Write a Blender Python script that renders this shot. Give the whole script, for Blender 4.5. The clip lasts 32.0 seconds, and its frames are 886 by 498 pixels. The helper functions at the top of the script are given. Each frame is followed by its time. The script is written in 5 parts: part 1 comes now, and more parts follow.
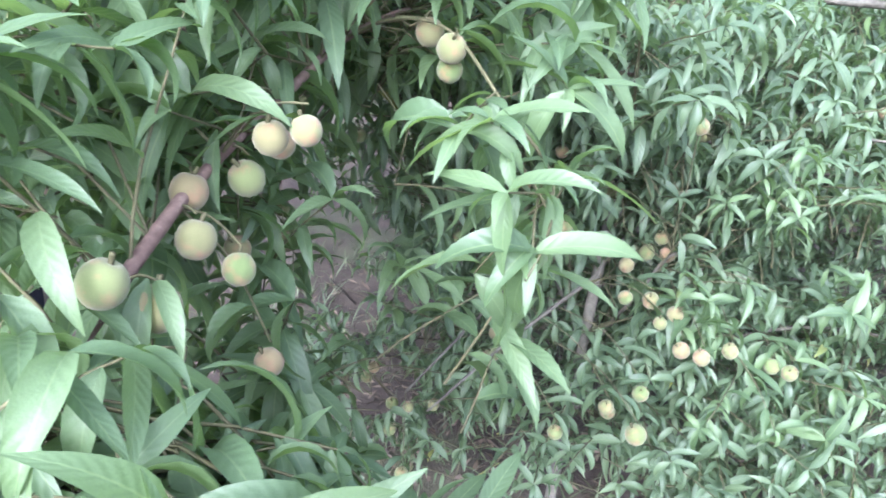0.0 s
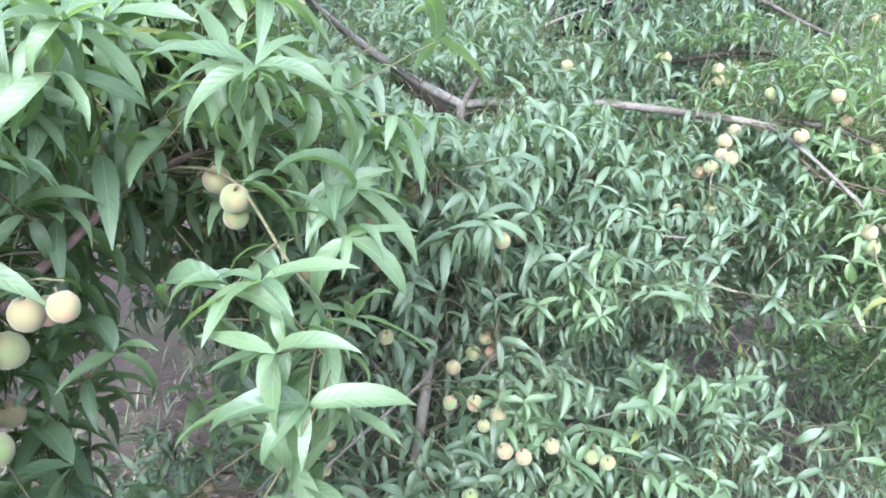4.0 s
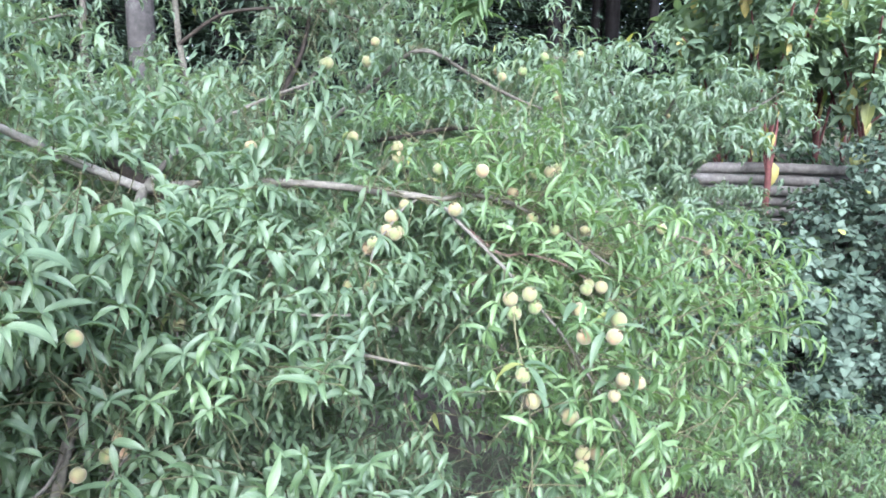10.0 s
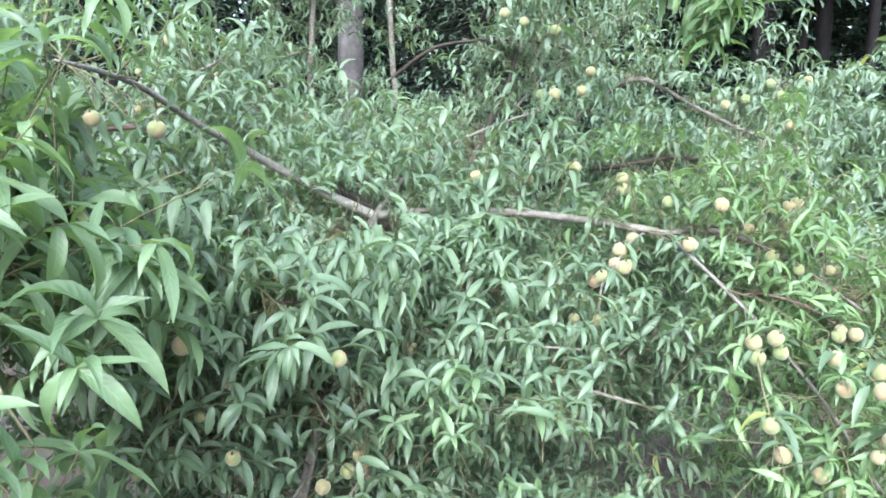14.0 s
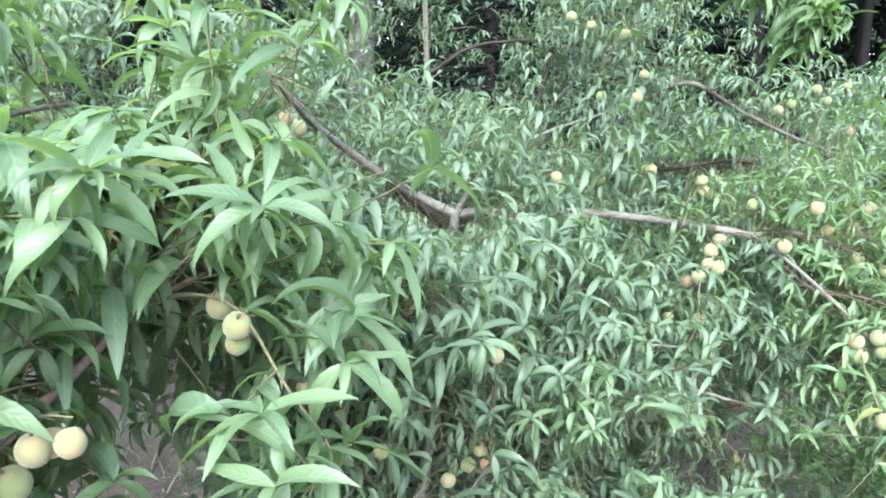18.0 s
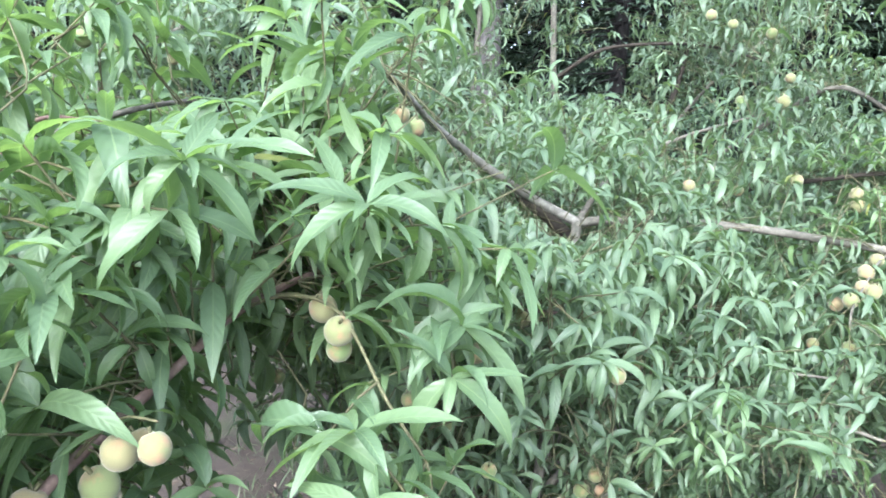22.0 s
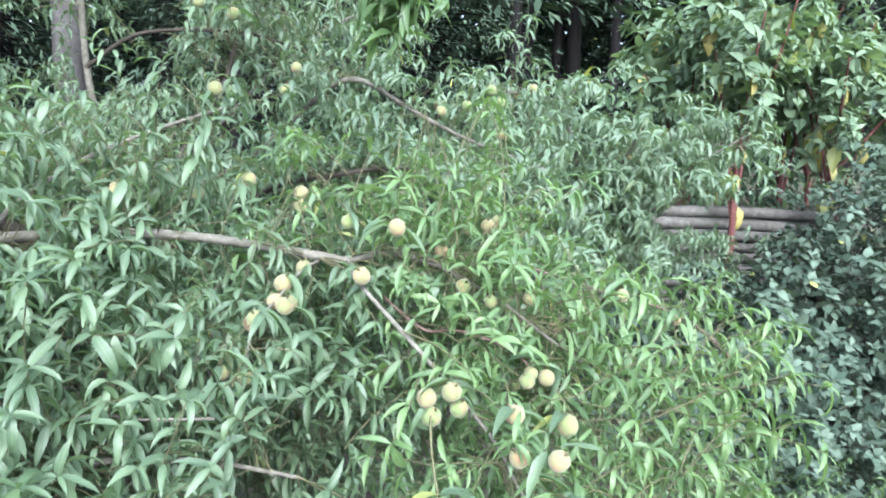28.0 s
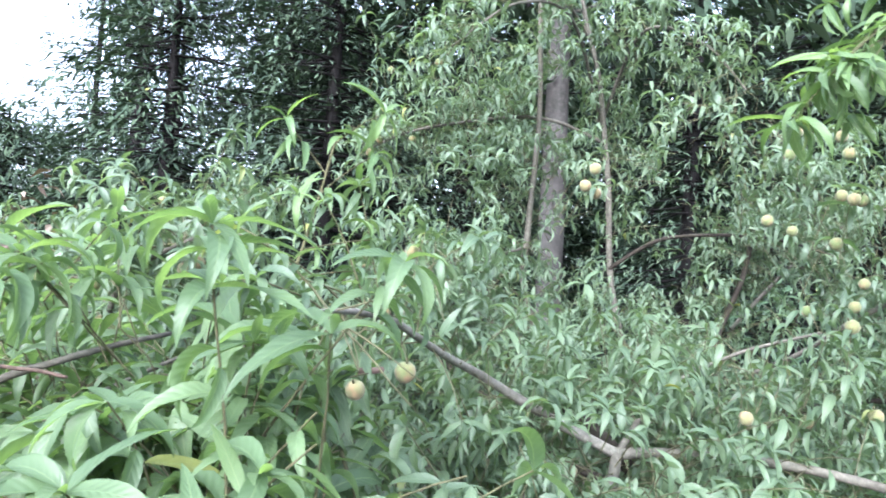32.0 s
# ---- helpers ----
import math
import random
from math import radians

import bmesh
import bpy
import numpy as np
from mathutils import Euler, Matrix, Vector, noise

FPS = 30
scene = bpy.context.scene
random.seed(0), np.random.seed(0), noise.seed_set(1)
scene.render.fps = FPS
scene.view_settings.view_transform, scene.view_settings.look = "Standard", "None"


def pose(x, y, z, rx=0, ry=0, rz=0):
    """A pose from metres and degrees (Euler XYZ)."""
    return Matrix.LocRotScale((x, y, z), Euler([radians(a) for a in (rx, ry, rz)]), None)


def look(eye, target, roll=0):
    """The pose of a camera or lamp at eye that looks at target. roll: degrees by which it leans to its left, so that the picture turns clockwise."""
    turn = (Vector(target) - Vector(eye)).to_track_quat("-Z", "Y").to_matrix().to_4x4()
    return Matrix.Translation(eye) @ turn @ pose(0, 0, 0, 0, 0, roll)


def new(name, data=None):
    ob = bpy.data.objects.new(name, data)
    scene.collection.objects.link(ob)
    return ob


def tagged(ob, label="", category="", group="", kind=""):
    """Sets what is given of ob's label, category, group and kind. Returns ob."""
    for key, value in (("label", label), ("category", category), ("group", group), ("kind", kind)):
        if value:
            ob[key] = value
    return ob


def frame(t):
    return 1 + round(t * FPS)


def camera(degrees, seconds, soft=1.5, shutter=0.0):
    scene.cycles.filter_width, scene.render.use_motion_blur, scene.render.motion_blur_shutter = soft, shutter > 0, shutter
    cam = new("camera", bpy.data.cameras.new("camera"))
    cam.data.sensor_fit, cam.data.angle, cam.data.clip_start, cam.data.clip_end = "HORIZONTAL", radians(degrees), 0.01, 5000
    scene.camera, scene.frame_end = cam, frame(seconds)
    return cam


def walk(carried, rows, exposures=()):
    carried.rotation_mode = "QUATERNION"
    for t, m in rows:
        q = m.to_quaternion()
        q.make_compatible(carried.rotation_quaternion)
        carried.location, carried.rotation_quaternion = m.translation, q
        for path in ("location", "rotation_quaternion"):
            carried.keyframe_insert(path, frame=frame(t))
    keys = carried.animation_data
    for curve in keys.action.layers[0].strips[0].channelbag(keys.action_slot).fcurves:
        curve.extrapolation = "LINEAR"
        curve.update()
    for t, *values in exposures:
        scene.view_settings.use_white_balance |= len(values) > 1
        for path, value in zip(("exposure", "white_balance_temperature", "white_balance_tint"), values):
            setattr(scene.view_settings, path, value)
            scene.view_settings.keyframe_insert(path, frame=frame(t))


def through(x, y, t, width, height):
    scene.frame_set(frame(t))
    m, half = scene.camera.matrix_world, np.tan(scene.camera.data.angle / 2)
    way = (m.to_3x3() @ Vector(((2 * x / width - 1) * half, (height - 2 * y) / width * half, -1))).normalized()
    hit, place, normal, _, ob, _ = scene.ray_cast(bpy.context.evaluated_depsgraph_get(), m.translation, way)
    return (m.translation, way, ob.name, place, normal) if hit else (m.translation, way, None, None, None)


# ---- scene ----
cam = camera(60.0, 32.0, soft=1.75, shutter=0.25)
EXPO = 3.15
PATH = [
    (0, (-0.012, -0.024, 1.592), (0.032, 1.835, 0.856), 2.1),
    (0.5, (-0.059, -0.014, 1.588), (-0.068, 1.847, 0.855), 1.9),
    (1, (-0.068, 0.002, 1.603), (-0.069, 1.878, 0.908), 1.7),
    (1.5, (-0.026, 0.01, 1.636), (0.098, 1.886, 0.954), 2.5),
    (2, (0.006, 0.005, 1.648), (0.253, 1.88, 0.997), 2.2),
    (2.5, (0.026, -0.007, 1.661), (0.35, 1.869, 1.047), 2.3),
    (3, (0.042, -0.022, 1.674), (0.419, 1.857, 1.102), 2.5),
    (3.5, (0.058, -0.031, 1.682), (0.454, 1.851, 1.134), 2.0),
    (5.5, (0.25, -0.067, 1.692), (0.519, 1.85, 1.187), 2.7),
    (6, (0.323, -0.075, 1.703), (0.571, 1.857, 1.25), 2.1),
    (6.5, (0.378, -0.087, 1.712), (0.662, 1.851, 1.305), 1.0),
    (7, (0.4, -0.09, 1.714), (0.719, 1.842, 1.306), 0.7),
    (7.5, (0.428, -0.1, 1.722), (0.81, 1.826, 1.34), 0.5),
    (8, (0.487, -0.122, 1.717), (1.04, 1.763, 1.339), 1.7),
    (8.5, (0.547, -0.149, 1.711), (1.259, 1.682, 1.334), 2.0),
    (9, (0.579, -0.164, 1.714), (1.364, 1.64, 1.352), 1.9),
    (9.5, (0.598, -0.16, 1.719), (1.387, 1.642, 1.358), 1.2),
    (10, (0.59, -0.151, 1.724), (1.358, 1.662, 1.376), 1.3),
    (10.5, (0.577, -0.144, 1.72), (1.287, 1.696, 1.386), 1.2),
    (11, (0.558, -0.139, 1.726), (1.177, 1.737, 1.413), 0.9),
    (11.5, (0.536, -0.131, 1.727), (1.088, 1.768, 1.424), 1.3),
    (12, (0.518, -0.126, 1.728), (1.012, 1.789, 1.431), 1.5),
    (12.5, (0.501, -0.114, 1.73), (0.958, 1.811, 1.44), 1.7),
    (13, (0.473, -0.099, 1.733), (0.878, 1.838, 1.441), 1.9),
    (13.5, (0.454, -0.095, 1.736), (0.818, 1.85, 1.447), 1.7),
    (15.5, (0.42, -0.079, 1.723), (0.705, 1.874, 1.402), 0.6),
    (16, (0.38, -0.072, 1.726), (0.66, 1.879, 1.387), 1.6),
    (16.5, (0.327, -0.064, 1.725), (0.622, 1.889, 1.409), 1.6),
    (17, (0.259, -0.061, 1.73), (0.579, 1.889, 1.42), 1.6),
    (17.5, (0.176, -0.063, 1.737), (0.569, 1.877, 1.45), 1.2),
    (18, (0.076, -0.068, 1.735), (0.477, 1.869, 1.438), 2.1),
    (18.5, (0.027, -0.068, 1.732), (0.411, 1.869, 1.418), 2.0),
    (19, (0.02, -0.064, 1.735), (0.41, 1.869, 1.402), 2.4),
    (19.5, (0.021, -0.06, 1.736), (0.417, 1.875, 1.42), 2.6),
    (20, (0.014, -0.057, 1.738), (0.394, 1.881, 1.424), 2.4),
    (20.5, (0.009, -0.049, 1.735), (0.399, 1.89, 1.435), 2.3),
    (21, (0.027, -0.017, 1.735), (0.35, 1.936, 1.452), 3.5),
    (21.5, (0.063, -0.003, 1.738), (0.248, 1.97, 1.466), 3.2),
    (22, (0.093, 0.023, 1.72), (0.187, 1.999, 1.428), 3.0),
    (22.5, (0.145, 0.033, 1.711), (0.304, 2.005, 1.418), 1.0),
    (23, (0.193, 0.03, 1.7), (0.442, 1.99, 1.395), 0.1),
    (23.5, (0.214, 0.019, 1.697), (0.545, 1.967, 1.388), -0.0),
    (24, (0.236, -0.001, 1.699), (0.682, 1.926, 1.404), -1.9),
    (24.5, (0.288, -0.056, 1.7), (1.054, 1.769, 1.409), -2.5),
    (25, (0.432, -0.064, 1.685), (1.295, 1.722, 1.429), -1.0),
    (25.5, (0.634, -0.037, 1.665), (1.456, 1.768, 1.403), -0.2),
    (27.5, (0.892, 0.253, 1.696), (1.765, 2.017, 1.344), 1.4),
    (28, (0.904, 0.248, 1.745), (1.763, 2.036, 1.486), 2.4),
    (28.5, (0.878, 0.26, 1.774), (1.645, 2.097, 1.587), 1.7),
    (29, (0.843, 0.254, 1.79), (1.509, 2.135, 1.656), 1.1),
    (29.5, (0.791, 0.254, 1.803), (1.33, 2.178, 1.73), 1.5),
    (30, (0.711, 0.259, 1.808), (1.035, 2.232, 1.748), 1.3),
    (30.5, (0.579, 0.265, 1.821), (0.706, 2.261, 1.8), 1.1),
    (31, (0.453, 0.273, 1.849), (0.442, 2.273, 1.885), 1.6),
    (31.5, (0.343, 0.265, 1.877), (0.281, 2.262, 1.96), 2.5),
    (32, (0.252, 0.249, 1.899), (0.125, 2.242, 2.007), 4.1),
]
walk(cam, [(t, look(eye, target, roll)) for t, eye, target, roll in PATH], exposures=[(0.0, EXPO + 0.17, 5280, 23), (3.0, EXPO + 0.1, 5280, 23), (7.0, EXPO + 0.06, 5300, 22), (9.0, EXPO, 5320, 20), (13.0, EXPO + 0.06, 5440, 16), (18.0, EXPO + 0.08, 5460, 14), (22.0, EXPO + 0.1, 5460, 14), (24.0, EXPO - 0.02, 5460, 14), (28.0, EXPO - 0.08, 5420, 13), (32.0, EXPO, 5480, 17)])

# ---- light: bright overcast sky, soft high sun ----
world = bpy.data.worlds.new("world")
scene.world = world
world.use_nodes = True
wn = world.node_tree
sky = wn.nodes.new("ShaderNodeTexSky")
sky.sky_type = "NISHITA"
sky.sun_disc = False
sky.sun_elevation, sky.sun_rotation = radians(35), radians(199)
sky.air_density, sky.dust_density, sky.ozone_density = 1.0, 6.0, 0.6
cloud = wn.nodes.new("ShaderNodeHueSaturation")  # thin cloud takes most of the blue out
cloud.inputs["Saturation"].default_value = 0.45
wn.links.new(sky.outputs["Color"], cloud.inputs["Color"])
wn.links.new(cloud.outputs["Color"], wn.nodes["Background"].inputs["Color"])
wn.nodes["Background"].inputs["Strength"].default_value = 0.15
sun_data = bpy.data.lights.new("sun", "SUN")
sun_data.energy, sun_data.angle, sun_data.color = 0.3, radians(60), (1.0, 0.98, 0.95)
sun = new("sun", sun_data)
sun.matrix_world = look((-2.2, -5.0, 5.9), (0.6, 3.0, 0))


# ---- materials ----
def node_mat(name):
    m = bpy.data.materials.new(name)
    m.use_nodes = True
    return m, m.node_tree.nodes, m.node_tree.links


def ramp(nodes, links, src, stops):
    r = nodes.new("ShaderNodeValToRGB")
    e = r.color_ramp.elements
    while len(e) < len(stops):
        e.new(0.5)
    for el, (p, c) in zip(e, stops):
        el.position, el.color = p, (*c, 1)
    links.new(src, r.inputs["Fac"])
    return r.outputs["Color"]


def mixc(nodes, links, fac, a, b, mode="MIX"):
    m = nodes.new("ShaderNodeMix")
    m.data_type, m.blend_type = "RGBA", mode
    if isinstance(fac, float):
        m.inputs["Factor"].default_value = fac
    else:
        links.new(fac, m.inputs["Factor"])
    for v, k in ((a, 6), (b, 7)):
        if isinstance(v, tuple):
            m.inputs[k].default_value = (*v, 1)
        else:
            links.new(v, m.inputs[k])
    return m.outputs[2]


def noise_out(nodes, links, scale, detail=4.0, rough=0.6):
    c = nodes.new("ShaderNodeTexCoord")
    n = nodes.new("ShaderNodeTexNoise")
    n.inputs["Scale"].default_value, n.inputs["Detail"].default_value, n.inputs["Roughness"].default_value = scale, detail, rough
    links.new(c.outputs["Object"], n.inputs["Vector"])
    return n.outputs["Fac"]


def bump(nodes, links, height, strength, dist=0.01):
    b = nodes.new("ShaderNodeBump")
    b.inputs["Strength"].default_value, b.inputs["Distance"].default_value = strength, dist
    links.new(height, b.inputs["Height"])
    return b.outputs["Normal"]


def leaf_material(name, dark, mid, light, rib, rough=0.45, through=0.5, single=False, glow=(1.3, 1.35, 0.6), gloss=0.48):
    """Leaf blade: a colour of its own for each leaf, pale midrib, side veins, light passing through."""
    m, n, l = node_mat(name)
    p = n["Principled BSDF"]
    if single:
        rnd = n.new("ShaderNodeObjectInfo").outputs["Random"]
    else:
        rnd = n.new("ShaderNodeNewGeometry").outputs["Random Per Island"]
    col = ramp(n, l, rnd, [(0.0, dark), (0.45, mid), (0.9, light), (0.997, light), (1.0, (0.24, 0.25, 0.06))])
    grain = noise_out(n, l, 55.0)
    col = mixc(n, l, 0.35, col, ramp(n, l, grain, [(0.25, (0.45, 0.5, 0.42)), (0.75, (1.0, 1.0, 1.0))]), "MULTIPLY")
    a = n.new("ShaderNodeAttribute")
    a.attribute_name = "blade"
    sep = n.new("ShaderNodeSeparateXYZ")
    l.new(a.outputs["Vector"], sep.inputs[0])
    ribf = ramp(n, l, sep.outputs["X"], [(0.9, (0, 0, 0)), (1.0, (0.5, 0.5, 0.5))])
    col = mixc(n, l, ribf, col, rib)
    w = n.new("ShaderNodeTexWave")
    w.inputs["Scale"].default_value, w.inputs["Distortion"].default_value = 3.2, 1.0
    comb = n.new("ShaderNodeCombineXYZ")
    add = n.new("ShaderNodeMath")
    add.operation = "MULTIPLY_ADD"
    l.new(sep.outputs["X"], add.inputs[0])
    add.inputs[1].default_value = 0.16
    l.new(sep.outputs["Y"], add.inputs[2])
    l.new(add.outputs[0], comb.inputs[0])
    l.new(comb.outputs[0], w.inputs["Vector"])
    l.new(col, p.inputs["Base Color"])
    p.inputs["Specular IOR Level"].default_value = gloss
    crumple = n.new("ShaderNodeMath")
    crumple.operation = "MULTIPLY_ADD"
    l.new(grain, crumple.inputs[0])
    crumple.inputs[1].default_value = 1.6
    l.new(w.outputs["Fac"], crumple.inputs[2])
    l.new(bump(n, l, crumple.outputs[0], 0.2, 0.003), p.inputs["Normal"])
    shade = n.new("ShaderNodeMath")
    shade.operation = "MULTIPLY_ADD"
    l.new(grain, shade.inputs[0])
    shade.inputs[1].default_value, shade.inputs[2].default_value = 0.3, rough - 0.15
    l.new(shade.outputs[0], p.inputs["Roughness"])
    t = n.new("ShaderNodeBsdfTranslucent")
    l.new(mixc(n, l, 1.0, col, glow, "MULTIPLY"), t.inputs["Color"])
    mx = n.new("ShaderNodeMixShader")
    mx.inputs[0].default_value = through
    l.new(p.outputs[0], mx.inputs[1])
    l.new(t.outputs[0], mx.inputs[2])
    l.new(mx.outputs[0], n["Material Output"].inputs["Surface"])
    return m


def bark_material(name, a, b, c, scale=60.0, strength=0.6):
    m, n, l = node_mat(name)
    p = n["Principled BSDF"]
    big = noise_out(n, l, scale * 0.15)
    fine = noise_out(n, l, scale, 6.0, 0.7)
    col = ramp(n, l, fine, [(0.3, a), (0.55, b), (0.75, c)])
    col = mixc(n, l, 0.5, col, ramp(n, l, big, [(0.35, (0.45, 0.42, 0.4)), (0.65, (1, 1, 1))]), "MULTIPLY")
    l.new(col, p.inputs["Base Color"])
    p.inputs["Roughness"].default_value = 0.85
    p.inputs["Specular IOR Level"].default_value = 0.12
    l.new(bump(n, l, fine, strength, 0.004), p.inputs["Normal"])
    return m


def ground_material():
    m, n, l = node_mat("orchard_soil")
    p = n["Principled BSDF"]
    big, mid, fine = noise_out(n, l, 0.9), noise_out(n, l, 7.0, 6.0), noise_out(n, l, 70.0, 6.0, 0.7)
    soil = ramp(n, l, mid, [(0.3, (0.022, 0.015, 0.010)), (0.5, (0.042, 0.031, 0.021)), (0.7, (0.074, 0.059, 0.042))])
    moss = ramp(n, l, fine, [(0.3, (0.03, 0.05, 0.018)), (0.7, (0.09, 0.12, 0.045))])
    col = mixc(n, l, ramp(n, l, big, [(0.5, (0, 0, 0)), (0.68, (1, 1, 1))]), soil, moss)
    col = mixc(n, l, 0.5, col, ramp(n, l, fine, [(0.3, (0.4, 0.4, 0.4)), (0.7, (1, 1, 1))]), "MULTIPLY")
    l.new(col, p.inputs["Base Color"])
    p.inputs["Roughness"].default_value = 0.95
    l.new(bump(n, l, fine, 0.8, 0.02), p.inputs["Normal"])
    return m


def peach_material():
    m, n, l = node_mat("peach_skin")
    p = n["Principled BSDF"]
    rnd = n.new("ShaderNodeObjectInfo").outputs["Random"]
    base = ramp(n, l, rnd, [(0.0, (0.078, 0.11, 0.042)), (0.4, (0.1, 0.119, 0.051)), (0.75, (0.119, 0.119, 0.058)), (1.0, (0.13, 0.111, 0.06))])
    blotch = noise_out(n, l, 1.9, 3.0)
    grain = blotch.node
    grain.noise_dimensions = "4D"
    w = n.new("ShaderNodeMath")
    w.operation = "MULTIPLY"
    w.inputs[1].default_value = 37.0
    l.new(rnd, w.inputs[0])
    l.new(w.outputs[0], grain.inputs["W"])
    col = mixc(n, l, ramp(n, l, blotch, [(0.5, (0, 0, 0)), (0.72, (0.7, 0.7, 0.7))]), base, (0.205, 0.105, 0.07))
    fine = noise_out(n, l, 34.0, 6.0, 0.75)
    col = mixc(n, l, 0.45, col, ramp(n, l, fine, [(0.3, (0.6, 0.6, 0.5)), (0.65, (1, 1, 1))]), "MULTIPLY")
    l.new(col, p.inputs["Base Color"])
    p.inputs["Roughness"].default_value = 0.95
    p.inputs["Specular IOR Level"].default_value = 0.12
    p.inputs["Sheen Weight"].default_value = 0.2
    p.inputs["Sheen Tint"].default_value = (0.9, 0.85, 0.75, 1)
    l.new(bump(n, l, fine, 0.25, 0.001), p.inputs["Normal"])
    return m


PEACH_LEAF = leaf_material("peach_leaf", (0.066, 0.108, 0.062), (0.087, 0.136, 0.077), (0.112, 0.166, 0.094), (0.17, 0.225, 0.135))
PEACH_LEAF_ONE = leaf_material("peach_leaf_near", (0.078, 0.13, 0.066), (0.1, 0.16, 0.08), (0.124, 0.19, 0.092), (0.19, 0.265, 0.135), through=0.55, single=True)
NEAR_LEAF = leaf_material("near_tree_leaf", (0.078, 0.13, 0.066), (0.1, 0.16, 0.08), (0.124, 0.19, 0.092), (0.19, 0.265, 0.135), through=0.55)
YOUNG_LEAF = leaf_material("young_peach_leaf", (0.064, 0.114, 0.048), (0.09, 0.152, 0.062), (0.12, 0.19, 0.075), (0.2, 0.275, 0.135), through=0.5)
BACK_LEAF = leaf_material("shaded_peach_leaf", (0.07, 0.11, 0.068), (0.087, 0.133, 0.081), (0.11, 0.16, 0.096), (0.15, 0.205, 0.13), through=0.45)
VINE_LEAF = leaf_material("bramble_leaf", (0.03, 0.049, 0.035), (0.05, 0.075, 0.053), (0.082, 0.113, 0.085), (0.1, 0.13, 0.092), rough=0.75, through=0.2, gloss=0.1)
POKE_LEAF = leaf_material("pokeweed_leaf", (0.062, 0.1, 0.058), (0.09, 0.137, 0.081), (0.125, 0.175, 0.108), (0.15, 0.2, 0.125), rough=0.65, through=0.35, gloss=0.25)
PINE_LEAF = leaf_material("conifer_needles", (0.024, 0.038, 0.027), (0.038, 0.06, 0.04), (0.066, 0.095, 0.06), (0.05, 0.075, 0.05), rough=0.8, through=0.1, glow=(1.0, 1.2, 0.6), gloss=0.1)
WOOD_LEAF = leaf_material("woodland_leaf", (0.026, 0.05, 0.03), (0.045, 0.08, 0.045), (0.075, 0.12, 0.065), (0.06, 0.10, 0.05), rough=0.5, through=0.2, gloss=0.15)
GRASS = leaf_material("grass_blade", (0.03, 0.052, 0.025), (0.055, 0.085, 0.038), (0.10, 0.12, 0.065), (0.12, 0.17, 0.07), rough=0.6, through=0.2)
WEED_LEAF = leaf_material("weed_leaf", (0.05, 0.09, 0.04), (0.075, 0.125, 0.055), (0.11, 0.17, 0.075), (0.16, 0.22, 0.11))
DRY_LEAF = leaf_material("dry_leaf", (0.06, 0.045, 0.035), (0.10, 0.075, 0.055), (0.15, 0.12, 0.09), (0.14, 0.11, 0.08), rough=0.8, through=0.15)
CORN_LEAF = leaf_material("yellowing_stalk_leaf", (0.06, 0.11, 0.03), (0.14, 0.16, 0.045), (0.24, 0.21, 0.06), (0.3, 0.28, 0.12), rough=0.6, through=0.3)
BARK = bark_material("peach_bark", (0.042, 0.041, 0.032), (0.09, 0.087, 0.07), (0.155, 0.15, 0.126))
DARK_BARK = bark_material("old_peach_bark", (0.014, 0.012, 0.01), (0.032, 0.028, 0.022), (0.06, 0.053, 0.043))
RED_BARK = bark_material("young_peach_bark", (0.062, 0.042, 0.034), (0.112, 0.08, 0.066), (0.185, 0.145, 0.122), 90.0, 0.3)
TWIG = bark_material("green_twig", (0.042, 0.046, 0.024), (0.074, 0.074, 0.038), (0.115, 0.098, 0.058), 120.0, 0.2)
PALE_BARK = bark_material("weathered_peach_bark", (0.085, 0.083, 0.069), (0.17, 0.167, 0.143), (0.285, 0.28, 0.245))
GREY_BARK = bark_material("grey_peach_bark", (0.048, 0.047, 0.037), (0.1, 0.097, 0.079), (0.172, 0.167, 0.14))
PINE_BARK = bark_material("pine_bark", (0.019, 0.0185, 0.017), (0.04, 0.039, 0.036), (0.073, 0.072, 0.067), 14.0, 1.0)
# canopy shade is put into the colour: near-black copy of the pine bark
SHADED_BARK = bark_material("shaded_pine_bark", (0.0035, 0.0032, 0.003), (0.006, 0.0056, 0.0053), (0.012, 0.011, 0.0105), 12.0, 1.0)
DEAD_WOOD = bark_material("weathered_wood", (0.04, 0.039, 0.034), (0.085, 0.083, 0.074), (0.15, 0.147, 0.132), 20.0, 0.8)
SLATE = bark_material("slate_plastic", (0.02, 0.022, 0.035), (0.028, 0.031, 0.05), (0.04, 0.043, 0.065), 30.0, 0.1)
SILVER = bark_material("pale_edging", (0.28, 0.28, 0.32), (0.34, 0.34, 0.38), (0.4, 0.4, 0.44), 30.0, 0.1)
STALK = bark_material("red_stalk", (0.045, 0.02, 0.018), (0.085, 0.035, 0.032), (0.14, 0.065, 0.05), 30.0, 0.3)
SOIL = ground_material()
PEACH = peach_material()


# ---- mesh helpers ----
rng = random.Random(7)


def unit(v):
    k = math.sqrt(v[0] * v[0] + v[1] * v[1] + v[2] * v[2]) or 1.0
    return (v[0] / k, v[1] / k, v[2] / k)


def cross(a, b):
    return (a[1] * b[2] - a[2] * b[1], a[2] * b[0] - a[0] * b[2], a[0] * b[1] - a[1] * b[0])


